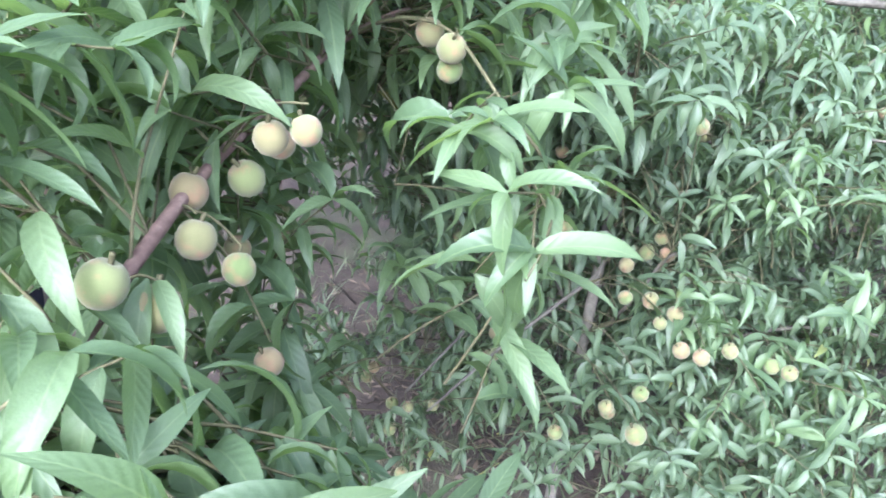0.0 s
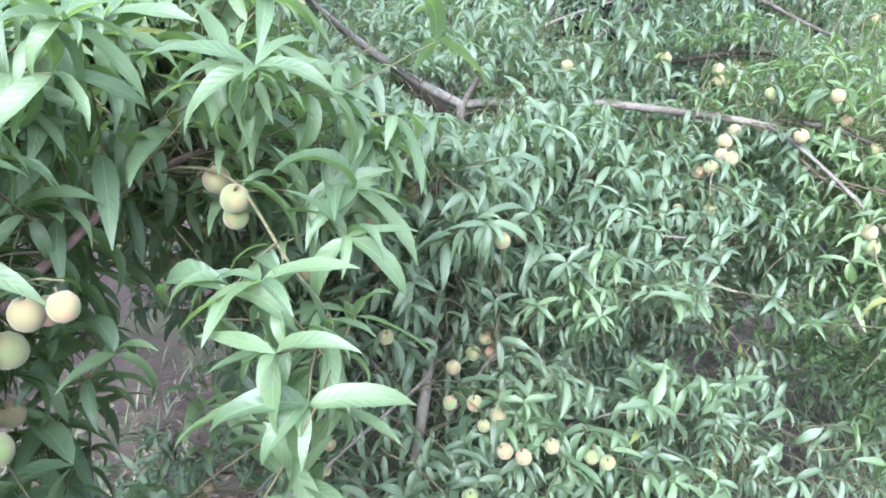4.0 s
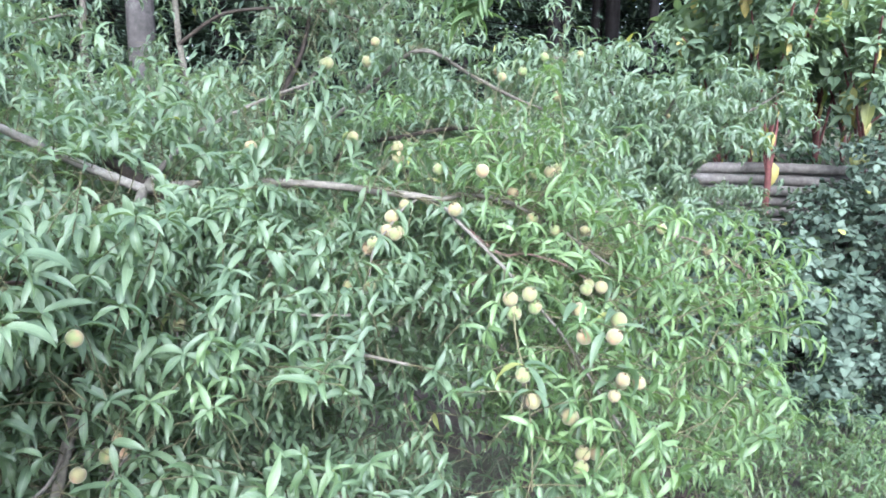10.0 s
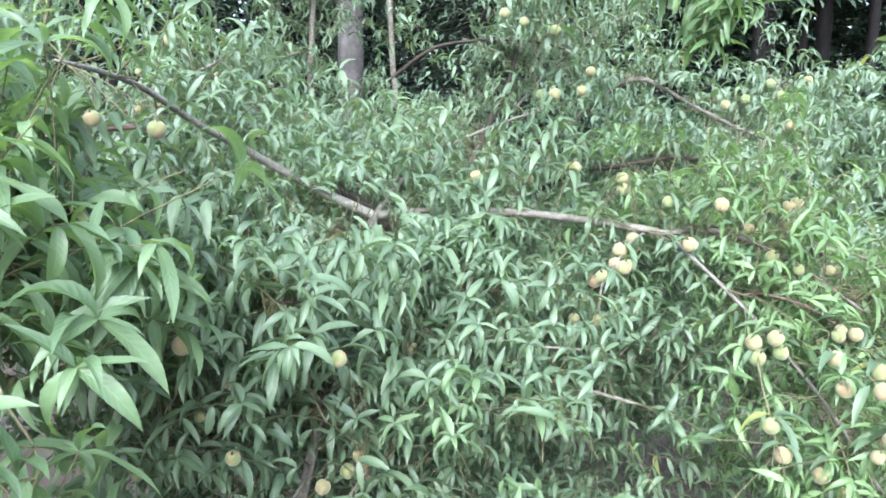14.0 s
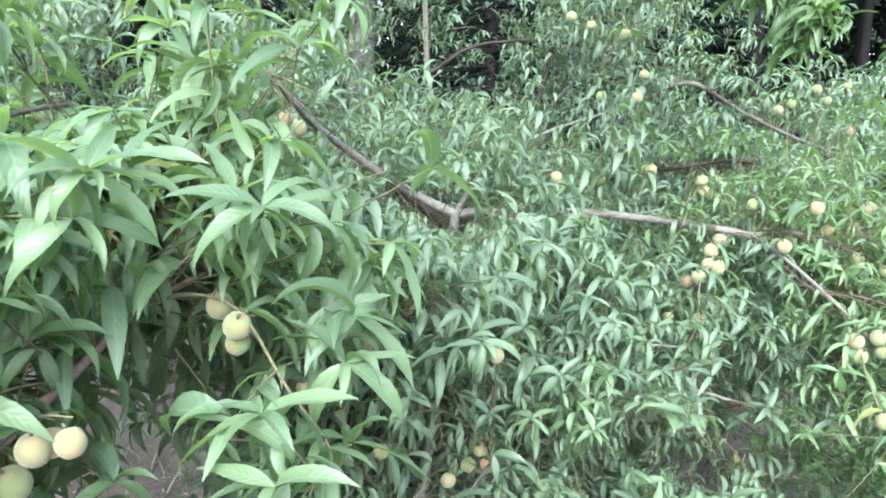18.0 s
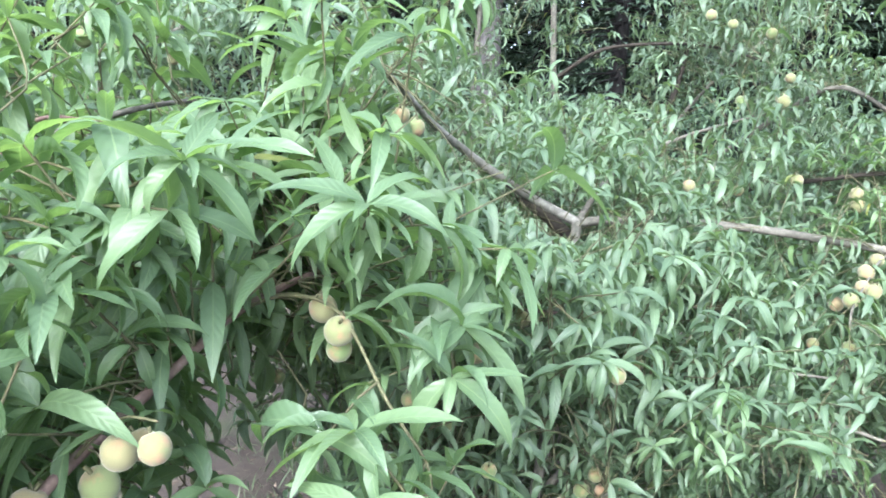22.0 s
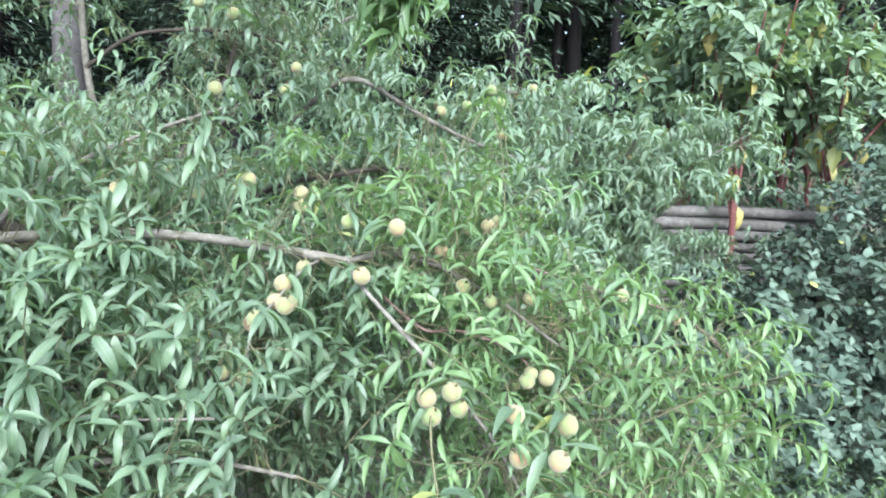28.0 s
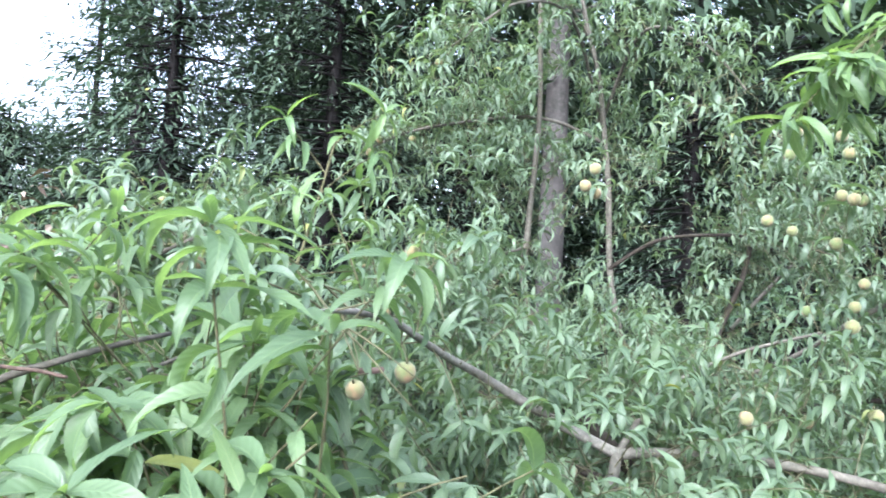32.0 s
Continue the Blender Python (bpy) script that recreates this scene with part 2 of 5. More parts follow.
def quad_mesh(name, verts, quads, mat, blade=None, smooth=True):
    me = bpy.data.meshes.new(name)
    verts, quads = np.asarray(verts, np.float32), np.asarray(quads, np.int32)
    me.vertices.add(len(verts))
    me.vertices.foreach_set("co", verts.ravel())
    me.loops.add(quads.size)
    me.loops.foreach_set("vertex_index", quads.ravel())
    me.polygons.add(len(quads))
    me.polygons.foreach_set("loop_start", np.arange(0, quads.size, 4, dtype=np.int32))
    me.polygons.foreach_set("use_smooth", np.full(len(quads), smooth))
    if blade is not None:
        at = me.attributes.new("blade", "FLOAT_VECTOR", "POINT")
        at.data.foreach_set("vector", np.asarray(blade, np.float32).ravel())
    me.update(calc_edges=True)
    me.materials.append(mat)
    return me


def empty(name, p=(0, 0, 0), **tags):
    ob = new(name)
    ob.location, ob.empty_display_size = p, 0.1
    return tagged(ob, **tags)


def under(name, me, parent, label="", kind=""):
    """A mesh object in world coordinates as a part of a thing."""
    ob = new(name, me)
    if parent is not None:
        ob.parent = parent
        ob.matrix_parent_inverse = parent.matrix_basis.inverted()
    return tagged(ob, label=label, kind=kind)


def curve(pts, n=8):
    """A smooth line through the points."""
    p = [pts[0], *pts, pts[-1]]
    out = []
    for i in range(1, len(p) - 2):
        a, b, c, d = (Vector(q) for q in p[i - 1:i + 3])
        for k in range(n):
            t = k / n
            out.append(0.5 * (2 * b + (c - a) * t + (2 * a - 5 * b + 4 * c - d) * t * t + (3 * b - a - 3 * c + d) * t ** 3))
    out.append(Vector(p[-2]))
    return out


def tube(line, r0, r1, sides=8, knots=0.0, seed=0):
    """Verts and quads of a tapered, slightly knotty tube."""
    r = random.Random(seed)
    n = len(line)
    ph = [r.uniform(0, 6.28) for _ in range(4)]
    vs, ref = [], Vector((0.31, 0.22, 0.93))
    for i, p in enumerate(line):
        d = (Vector(line[min(i + 1, n - 1)]) - Vector(line[max(i - 1, 0)])).normalized()
        a = d.cross(ref)
        if a.length < 0.05:
            a = d.cross(Vector((1, 0, 0)))
        a.normalize()
        b = d.cross(a)
        t = i / max(1, n - 1)
        rad = r0 + (r1 - r0) * t
        for k in range(sides):
            w = 2 * math.pi * k / sides
            q = rad * (1 + knots * (math.sin(2 * w + ph[0] + 9 * t) * 0.5 + math.sin(31 * t + ph[1]) * 0.5 + r.uniform(-0.4, 0.4)))
            vs.append(Vector(p) + a * (math.cos(w) * q) + b * (math.sin(w) * q))
    qs = [(i * sides + k, i * sides + (k + 1) % sides, (i + 1) * sides + (k + 1) % sides, (i + 1) * sides + k) for i in range(n - 1) for k in range(sides)]
    if sides % 2 == 0:
        for base in (0, (n - 1) * sides):
            for k in range(0, sides // 2 - 1):
                qs.append((base + k, base + k + 1, base + sides - 2 - k, base + sides - 1 - k))
    return [tuple(v) for v in vs], qs


def leaf_shape(bend, fold, twist, segs, ratio, belly=0.8, wave=0.0):
    """A blade 1 long from the origin along x, bent downwards, folded along its midrib."""
    vs, bl, x, z = [], [], 0.0, 0.0
    for i in range(segs + 1):
        s = i / segs
        if i:
            a = -bend * (s - 0.5 / segs)
            x, z = x + math.cos(a) / segs, z + math.sin(a) / segs
        w = 0.5 * ratio * max(0.035, math.sin(math.pi * s ** belly) ** 0.85 * (1 - 0.25 * s))
        tw = twist * s
        for side in (-1, 0, 1):
            up = abs(side) * w * fold + (wave * math.sin(9 * s + side) * w if side else 0)
            y = side * w
            vs.append((x + up * math.sin(bend * s), y * math.cos(tw) - up * math.sin(tw), z + y * math.sin(tw) + up * math.cos(tw)))
            bl.append((1.0 - abs(side), s, 0.0))
    q = []
    for i in range(segs):
        for c in (0, 1):
            q.append((3 * i + c, 3 * i + c + 1, 3 * i + c + 4, 3 * i + c + 3))
    return np.array(vs), np.array(q), np.array(bl)


def leaf_set(segs, ratio, n, seed, bend=(0.2, 1.7), belly=0.8, fold=(0.15, 0.6)):
    r = random.Random(seed)
    return [leaf_shape(r.uniform(*bend), r.uniform(*fold), r.uniform(-0.7, 0.7), segs, ratio * r.uniform(0.88, 1.14), belly, 0.16) for _ in range(n)]


LONG_NEAR = leaf_set(8, 0.25, 18, 11, (0.6, 2.2), fold=(0.15, 0.6))
LONG_FINE = leaf_set(7, 0.245, 20, 1, (0.7, 2.4), fold=(0.15, 0.7))
LONG_MID = leaf_set(5, 0.225, 16, 2, (0.8, 2.4), fold=(0.15, 0.7))
LONG_SLIM = leaf_set(6, 0.2, 16, 12, (0.8, 2.3), fold=(0.15, 0.7))
LONG_FAR = leaf_set(2, 0.25, 8, 3)
ROUND_LEAF = leaf_set(3, 0.72, 8, 4, (0.1, 0.8), 0.7, (0.05, 0.35))
OVAL_FAR = leaf_set(2, 0.5, 6, 5, (0.1, 0.9))
NEEDLE_FINE = [(np.array([(0, 0, 0), (0.5, -w, -0.04), (1, 0, -d), (0.5, w, -0.04)]), np.array([(0, 1, 2, 3)]), np.array([(0.5, 0, 0), (0, 0.5, 0), (0.5, 1, 0), (0, 0.5, 0)])) for w, d in ((0.11, 0.1), (0.09, 0.25), (0.14, 0.3))]
NEEDLE_FAR = [(np.array([(0, 0, 0), (0.5, -w, -0.04), (1, 0, -d), (0.5, w, -0.04)]), np.array([(0, 1, 2, 3)]), np.array([(0.5, 0, 0), (0, 0.5, 0), (0.5, 1, 0), (0, 0.5, 0)])) for w, d in ((0.18, 0.1), (0.15, 0.25), (0.24, 0.3))]
BROAD_LEAF = leaf_set(4, 0.5, 8, 7, (0.3, 1.4), 0.75)
BLADE = leaf_set(3, 0.055, 8, 8, (0.3, 1.9), 0.5)


FREE, PENDING = [], []


class Foliage:
    """Leaves and twigs of one plant."""

    def __init__(self, seed):
        self.r = random.Random(seed)
        self.leaves, self.twigs, self.strict = [], [], False

    def crosses(self, line):
        """Whether a twig would run in front of the fruit."""
        for a, b, rad in FREE:
            a, b = Vector(a), Vector(b)
            ab = b - a
            for q in line:
                q = Vector(q)
                u = min(1.0, max(0.0, (q - a).dot(ab) / ab.length_squared))
                if (q - a - ab * u).length < rad + 0.008:
                    return True
        return False

    def bare_side(self, points, reach, radius, path=(0.4, 0.0, 1.72), ragged=0.35):
        """Limbs and fruit hang free of leaves on their side towards the path."""
        for p in points:
            p = Vector(p)
            way = (Vector(path) - p).normalized()
            FREE.append((tuple(p + way * 0.02), tuple(p + way * reach), radius * self.r.uniform(1 - ragged, 1.05)))

    def thin(self):
        if not self.leaves:
            return
        P = np.array([q[0] for q in self.leaves])
        D = np.array([q[1] for q in self.leaves]) * np.array([q[3] for q in self.leaves])[:, None]
        drop = np.zeros(len(P), bool)
        for a, b, rad in FREE:
            a, b = np.array(a), np.array(b)
            ab = b - a
            for k in (0.25, 0.6, 0.95):
                M = P + D * k - np.array((0, 0, 0.02 * k))
                u = np.clip(((M - a) @ ab) / (ab @ ab), 0, 1)
                drop |= np.linalg.norm(M - a - u[:, None] * ab, axis=1) < rad
        self.leaves = [q for q, gone in zip(self.leaves, drop) if not gone]
        wide = [(Vector(a), Vector(b), rad) for a, b, rad in FREE if rad > 0.034]
        keep = []
        for twig in self.twigs:
            m = Vector(twig[0][len(twig[0]) // 2])
            for a, b, rad in wide:
                ab = b - a
                u = min(1.0, max(0.0, (m - a).dot(ab) / ab.length_squared))
                if (m - a - ab * u).length < rad * 1.2:
                    break
            else:
                keep.append(twig)
        self.twigs = keep

    def leaf(self, p, d, up, size):
        self.leaves.append((p, d, up, size))

    def shoot(self, p, d, length, sag=1.2, size=0.115, bare=0.2, gap=0.026, thick=0.002, jitter=0.10, drop=(-0.3, 0.45), whorl=6):
        """A twig that arches over under its weight, with leaves set round it."""
        r = self.r
        first = len(self.leaves)
        size *= r.uniform(0.78, 1.12)
        whorl = max(3, whorl + r.randint(-2, 1))
        step = 0.045
        n = max(3, int(length / step))
        d = unit(d)
        p = tuple(p)
        line, turn, run = [p], r.uniform(0, 6.28), -bare * length
        for i in range(n):
            q = (d[0] + r.uniform(-jitter, jitter), d[1] + r.uniform(-jitter, jitter), d[2] + r.uniform(-jitter, jitter) - sag * step)
            d = unit(q)
            a = unit(cross(d, (0.13, 0.21, 0.97)))
            b = cross(d, a)
            run += step
            while run > gap * 0.5:
                run -= gap * r.uniform(0.8, 1.25) * (1.35 - 0.8 * i / n)
                turn += 2.4 + r.uniform(-0.3, 0.3)
                c, s = math.cos(turn), math.sin(turn)
                rad = (a[0] * c + b[0] * s, a[1] * c + b[1] * s, a[2] * c + b[2] * s)
                ahead, fall = r.uniform(0.1, 0.55), r.uniform(*drop)
                ld = unit((d[0] * ahead + rad[0] * 0.8, d[1] * ahead + rad[1] * 0.8, d[2] * ahead * 0.45 + rad[2] * 0.5 - fall))
                k = size * r.uniform(0.65, 1.2) * (0.75 + 0.25 * min(1, (n - i) / 4))
                back = r.random() * step
                self.leaf((p[0] + d[0] * back, p[1] + d[1] * back, p[2] + d[2] * back), ld,
                          (rad[0] * 0.25 + r.uniform(-0.4, 0.4), rad[1] * 0.25 + r.uniform(-0.4, 0.4), 1.0), k)
            p = (p[0] + d[0] * step, p[1] + d[1] * step, p[2] + d[2] * step)
            line.append(p)
        a = unit(cross(d, (0.13, 0.21, 0.97)))
        b = cross(d, a)
        for k in range(whorl):
            turn += 6.283 / whorl + r.uniform(-0.25, 0.25)
            c, q = math.cos(turn), math.sin(turn)
            ahead = r.uniform(0.0, 0.55)
            ld = unit((d[0] * ahead + a[0] * c + b[0] * q, d[1] * ahead + a[1] * c + b[1] * q, (d[2] * ahead + a[2] * c + b[2] * q) * 0.75 + r.uniform(-0.15, 0.4)))
            self.leaf(p, ld, (d[0] * 0.5, d[1] * 0.5, d[2] * 0.5 + 0.8), size * r.uniform(0.75, 1.15))
        self.leaf(p, unit((d[0] + r.uniform(-0.3, 0.3), d[1] + r.uniform(-0.3, 0.3), d[2])), (r.uniform(-0.3, 0.3), r.uniform(-0.3, 0.3), 1), size * 0.6)
        if self.strict and self.crosses(line):
            del self.leaves[first:]
            return False
        self.twigs.append((line, thick, 0.0011))
        return True

    def clothe(self, line, count, length=(0.25, 0.5), span=(0.1, 1.0), up=0.35, along=0.5, spread=1.0, keep=None, **more):
        """Shoots along a limb."""
        r = self.r
        n = len(line)
        for _ in range(count):
            k = r.uniform(*span) * (n - 1.001)
            i = int(k)
            a, b = Vector(line[i]), Vector(line[min(i + 1, n - 1)])
            p = a.lerp(b, k - i)
            t = (b - a).normalized()
            v = Vector((r.gauss(0, 1), r.gauss(0, 1), r.gauss(0, 0.7))).normalized() * spread + t * along + Vector((0, 0, up))
            if keep and not keep(p + v.normalized() * 0.25):
                continue
            self.shoot(p, v, r.uniform(*length), **more)

    def fill(self, limbs, centre, radii, count, length=(0.15, 0.35), up=0.5, keep=None, lean=(0, 0, 0), **more):
        """Shoots on side twigs that reach from the nearest limb into a part of the crown."""
        r = self.r
        pts = [Vector(q) for l in limbs for q in l[2::2]]
        c = Vector(centre)
        for _ in range(count):
            v = Vector((r.gauss(0, 1), r.gauss(0, 1), r.gauss(0, 1))).normalized() * r.random() ** 0.4
            p = c + Vector((v.x * radii[0], v.y * radii[1], v.z * radii[2]))
            if p.z < 0.12 or (keep and not keep(p)):
                continue
            a = min(pts, key=lambda q: (q - p).length_squared)
            if (a - p).length > 0.16:
                a = p.lerp(a, 0.16 / (a - p).length)
            d = (p - a).normalized() * 0.6 + Vector((r.uniform(-0.6, 0.6), r.uniform(-0.6, 0.6), up)) + Vector(lean)
            h = a.lerp(p, 0.5) + Vector((r.uniform(-0.04, 0.04), r.uniform(-0.04, 0.04), 0.12 * (p - a).length))
            side = [tuple(a), tuple(h), tuple(p)]
            if self.strict and self.crosses(side):
                continue
            if self.shoot(p, d, r.uniform(*length), bare=0.0, **more):
                self.twigs.append((side, 0.0016, 0.0013))

    def spur(self, limbs, p, leaves=5, size=0.10):
        """A fruiting spur from the nearest limb to the top of a fruit."""
        r = self.r
        p = Vector(p) + Vector((0.003, 0, 0.026))
        a = min((Vector(q) for l in limbs for q in l[2:]), key=lambda q: (q - p).length_squared)
        if (a - p).length > 0.25:
            a = p.lerp(a, 0.25 / (a - p).length)
        h = a.lerp(p, 0.55) + Vector((0, 0, 0.15 * (p - a).length))
        self.twigs.append((curve([a, h, p], 4), 0.0015, 0.0012))
        for _ in range(leaves):
            w = r.uniform(0, 6.28)
            self.leaf(tuple(h.lerp(p, r.uniform(0.2, 1.0))), unit((math.cos(w), math.sin(w) * 0.8 + 0.2, r.uniform(-0.5, 0.4))), (0, 0, 1), size * r.uniform(0.7, 1.2))

    def arrays(self, leaves, shapes):
        r = np.random.RandomState(len(leaves) + 5)
        P = np.array([q[0] for q in leaves])
        X = np.array([q[1] for q in leaves])
        Z = np.array([q[2] for q in leaves])
        S = np.array([q[3] for q in leaves])
        Y = np.cross(Z, X)
        Y /= np.linalg.norm(Y, axis=1)[:, None] + 1e-9
        Z = np.cross(X, Y)
        which = r.randint(0, len(shapes), len(leaves))
        return P, X, Y, Z, S, which

    def later(self, *args, **more):
        PENDING.append((self, args, more))

    def build(self, parent, mat, shapes, near=None, near_mat=None, near_max=290, twig_mat=None, sides=4, name="foliage", label=""):
        leaves = self.leaves
        if near:
            ranked = sorted(range(len(leaves)), key=lambda i: (Vector(leaves[i][0]) - Vector(near)).length)
            pick = set(ranked[:near_max])
            meshes = []
            for v, q, b in shapes:
                meshes.append(quad_mesh("leaf", v, q, near_mat or mat, b))
            for i in ranked[:near_max]:
                p, d, up, size = leaves[i]
                x = Vector(d)
                y = Vector(up).cross(x).normalized()
                z = x.cross(y)
                ob = new("leaf", meshes[i % len(meshes)])
                ob.parent = parent
                m = Matrix((x * size, y * size, z * size)).transposed().to_4x4()
                m.translation = Vector(p) - parent.location
                ob.matrix_basis = m
            leaves = [q for i, q in enumerate(leaves) if i not in pick]
        if leaves:
            P, X, Y, Z, S, which = self.arrays(leaves, shapes)
            vs, qs, bs, base = [], [], [], 0
            for k, (v, q, b) in enumerate(shapes):
                m = np.where(which == k)[0]
                if not len(m):
                    continue
                w = P[m][:, None] + S[m][:, None, None] * (v[None, :, :1] * X[m][:, None] + v[None, :, 1:2] * Y[m][:, None] + v[None, :, 2:] * Z[m][:, None])
                vs.append(w.reshape(-1, 3))
                qs.append((q[None] + (np.arange(len(m)) * len(v))[:, None, None] + base).reshape(-1, 4))
                bs.append(np.tile(b, (len(m), 1)))
                base += len(m) * len(v)
            under(name, quad_mesh(name, np.concatenate(vs), np.concatenate(qs), mat, np.concatenate(bs)), parent, label, "stuff")
        if self.twigs and twig_mat:
            vs, qs = [], []
            for line, a, b in self.twigs:
                v, q = tube(line, a, b, sides)
                qs += [tuple(i + len(vs) for i in f) for f in q]
                vs += v
            under("twigwork", quad_mesh("twigwork", vs, qs, twig_mat), parent, "", "stuff")


def limb(parent, pts, r0, r1, mat, name="limb", label="", sides=10, n=8, knots=0.07):
    line = curve(pts, n)
    v, q = tube(line, r0, r1, sides, knots, len(pts) + int(1000 * r0))
    under(name, quad_mesh(name, v, q, mat), parent, label)
    return line


# ---- ground ----
def height(x, y):
    rise = 0.3 * max(0.0, x - 5.5) ** 1.2 * min(1.0, max(0.0, (y - 3.5) / 2.0)) + 0.02 * max(0.0, y - 4.0)
    far = math.hypot(x, y)
    k = 1.0 if far < 25 else max(0.0, 1 - (far - 25) / 40)
    return min(rise, 1.6) * k + 0.05 * noise.noise((x * 0.6, y * 0.6, 0.3)) + 0.015 * noise.noise((x * 3.1, y * 3.1, 1.7))


def build_ground():
    xs = sorted({*(i * 0.25 for i in range(-24, 45)), *(i * 3.0 for i in range(-14, 18)), -2000, -600, -150, 150, 600, 2000})
    ys = sorted({*(i * 0.25 for i in range(-8, 45)), *(i * 3.0 for i in range(-8, 18)), -2000, -600, -150, 150, 600, 2000})
    vs = [(x, y, height(x, y) if math.hypot(x, y) < 70 else 0.0) for y in ys for x in xs]
    w = len(xs)
    qs = [(j * w + i, j * w + i + 1, (j + 1) * w + i + 1, (j + 1) * w + i) for j in range(len(ys) - 1) for i in range(w - 1)]
    ob = new("ground", quad_mesh("ground", vs, qs, SOIL))
    tagged(ob, "bare reddish orchard soil with patches of moss and grass", "ground", kind="structure")


build_ground()


def build_grass():
    f = Foliage(21)
    r = f.r
    spots = [(3.2, 2.6, 1.6, 1.3, 7500), (5.0, 3.2, 1.5, 1.0, 4500), (-0.6, 3.2, 1.0, 1.0, 900), (1.0, 2.6, 1.0, 0.9, 1300), (2.3, 2.2, 0.8, 0.6, 500)]
    for cx, cy, sx, sy, n in spots:
        for _ in range(n):
            x, y = r.gauss(cx, sx * 0.6), r.gauss(cy, sy * 0.6)
            if noise.noise((x * 1.3, y * 1.3, 5.0)) < -0.12:
                continue
            a = r.uniform(0, 6.28)
            f.leaf((x, y, height(x, y) - 0.01), unit((math.cos(a) * 0.6, math.sin(a) * 0.6, r.uniform(0.4, 1.3))), (-math.cos(a), -math.sin(a), 0.6), r.uniform(0.06, 0.18))
    t = empty("grass", (3.2, 2.6, 0), label="short rough grass and weeds on the orchard floor", category="grass", kind="stuff")
    f.build(t, GRASS, BLADE, name="grass_blades")


build_grass()


def weeds():
    f = Foliage(23)
    r = f.r
    for _ in range(420):
        x, y = r.gauss(3.4, 0.7), r.gauss(2.5, 0.5)
        if x < 2.35 or (x < 2.8 and y < 1.9):
            continue
        f.shoot((x, y, height(x, y) - 0.02), (r.uniform(-0.5, 0.5), r.uniform(-0.5, 0.5), 1), r.uniform(0.15, 0.42), sag=1.2, size=0.07, gap=0.022, thick=0.002)
    t = empty("weeds", (3.4, 2.5, 0), label="knee-high leafy weeds at the edge of the clearing", category="weeds", kind="stuff")
    f.build(t, WEED_LEAF, LONG_MID, twig_mat=TWIG, sides=3, name="weed_growth")


weeds()


def litter():
    f = Foliage(25)
    r = f.r
    for _ in range(2600):
        x, y = r.gauss(0.1, 0.9), r.gauss(2.6, 0.6)
        a = r.uniform(0, 6.28)
        f.leaf((x, y, height(x, y) + 0.006), unit((math.cos(a), math.sin(a), r.uniform(0, 0.25))), (r.uniform(-0.4, 0.4), r.uniform(-0.4, 0.4), 1), r.uniform(0.04, 0.10))
    for _ in range(40):
        x, y, a, k = r.gauss(0.1, 0.8), r.gauss(2.7, 0.5), r.uniform(0, 6.28), r.uniform(0.1, 0.35)
        f.twigs.append(([(x, y, height(x, y) + 0.008), (x + k * math.cos(a), y + k * math.sin(a), height(x + k * math.cos(a), y + k * math.sin(a)) + 0.012)], 0.004, 0.002))
    t = empty("leaf_litter", (0.3, 2.6, 0), label="brown fallen leaves and dead twigs on the soil", category="leaf litter", kind="stuff")
    f.build(t, DRY_LEAF, LONG_FAR, twig_mat=DARK_BARK, sides=4, name="fallen_leaves")


litter()


def box_part(name, parent, c, size, mat, bevel=0.01, label=""):
    bm = bmesh.new()
    bmesh.ops.create_cube(bm, size=1)
    for v in bm.verts:
        v.co = (v.co.x * size[0] + c[0], v.co.y * size[1] + c[1], v.co.z * size[2] + c[2])
    bmesh.ops.bevel(bm, geom=bm.edges[:], offset=bevel, segments=2, affect="EDGES")
    me = bpy.data.meshes.new(name)
    bm.to_mesh(me)
    bm.free()
    me.materials.append(mat)
    return under(name, me, parent, label)


def storage_bin():
    t = empty("storage_bin", (-1.97, 2.75, 0), label="dark slate plastic bin with two pale edge strips behind the leaves", category="bin")
    z = height(-1.97, 2.75)
    box_part("body", t, (-1.97, 2.75, z + 0.17), (0.7, 0.4, 0.34), SLATE, 0.02)
    box_part("lid", t, (-1.97, 2.75, z + 0.36), (0.74, 0.44, 0.05), SLATE, 0.012)
    for k in (0.21, 0.30):
        box_part("edge_strip", t, (-1.97, 2.54, z + k), (0.7, 0.025, 0.014), SILVER, 0.004, "pale edge strip")
    Foliage(0).bare_side([(-1.68, 2.5, 0.27), (-1.76, 2.5, 0.27)], 3.0, 0.045, (-0.07, 0.0, 1.6), 0.1)


storage_bin()


# ---- fruit ----
def peach_mesh():
    bm = bmesh.new()
    bmesh.ops.create_uvsphere(bm, u_segments=16, v_segments=11, radius=0.5)
    for v in bm.verts:
        x, y, z = v.co
        a = math.atan2(y, x)
        rad = math.hypot(x, y)
        groove = 0.035 * math.exp(-(a / 0.22) ** 2) * rad
        k = 1 - groove / max(rad, 1e-6) if rad > 0.01 else 1
        dent = 0.11 * math.exp(-(rad / 0.13) ** 2) if z > 0 else -0.03 * math.exp(-(rad / 0.08) ** 2)
        v.co = (x * k, y * k, z * 1.03 - dent)
    for f in bm.faces:
        f.smooth = True
    me = bpy.data.meshes.new("fruit")
    bm.to_mesh(me)
    bm.free()
    me.materials.append(PEACH)
    return me


def stem_mesh():
    v, q = tube(curve([(0, 0, 0.36), (0.03, 0, 0.5), (0.08, 0.02, 0.66)], 3), 0.05, 0.07, 6, 0.1, 3)
    return quad_mesh("stem", v, q, TWIG)


FRUIT, STEM = peach_mesh(), stem_mesh()


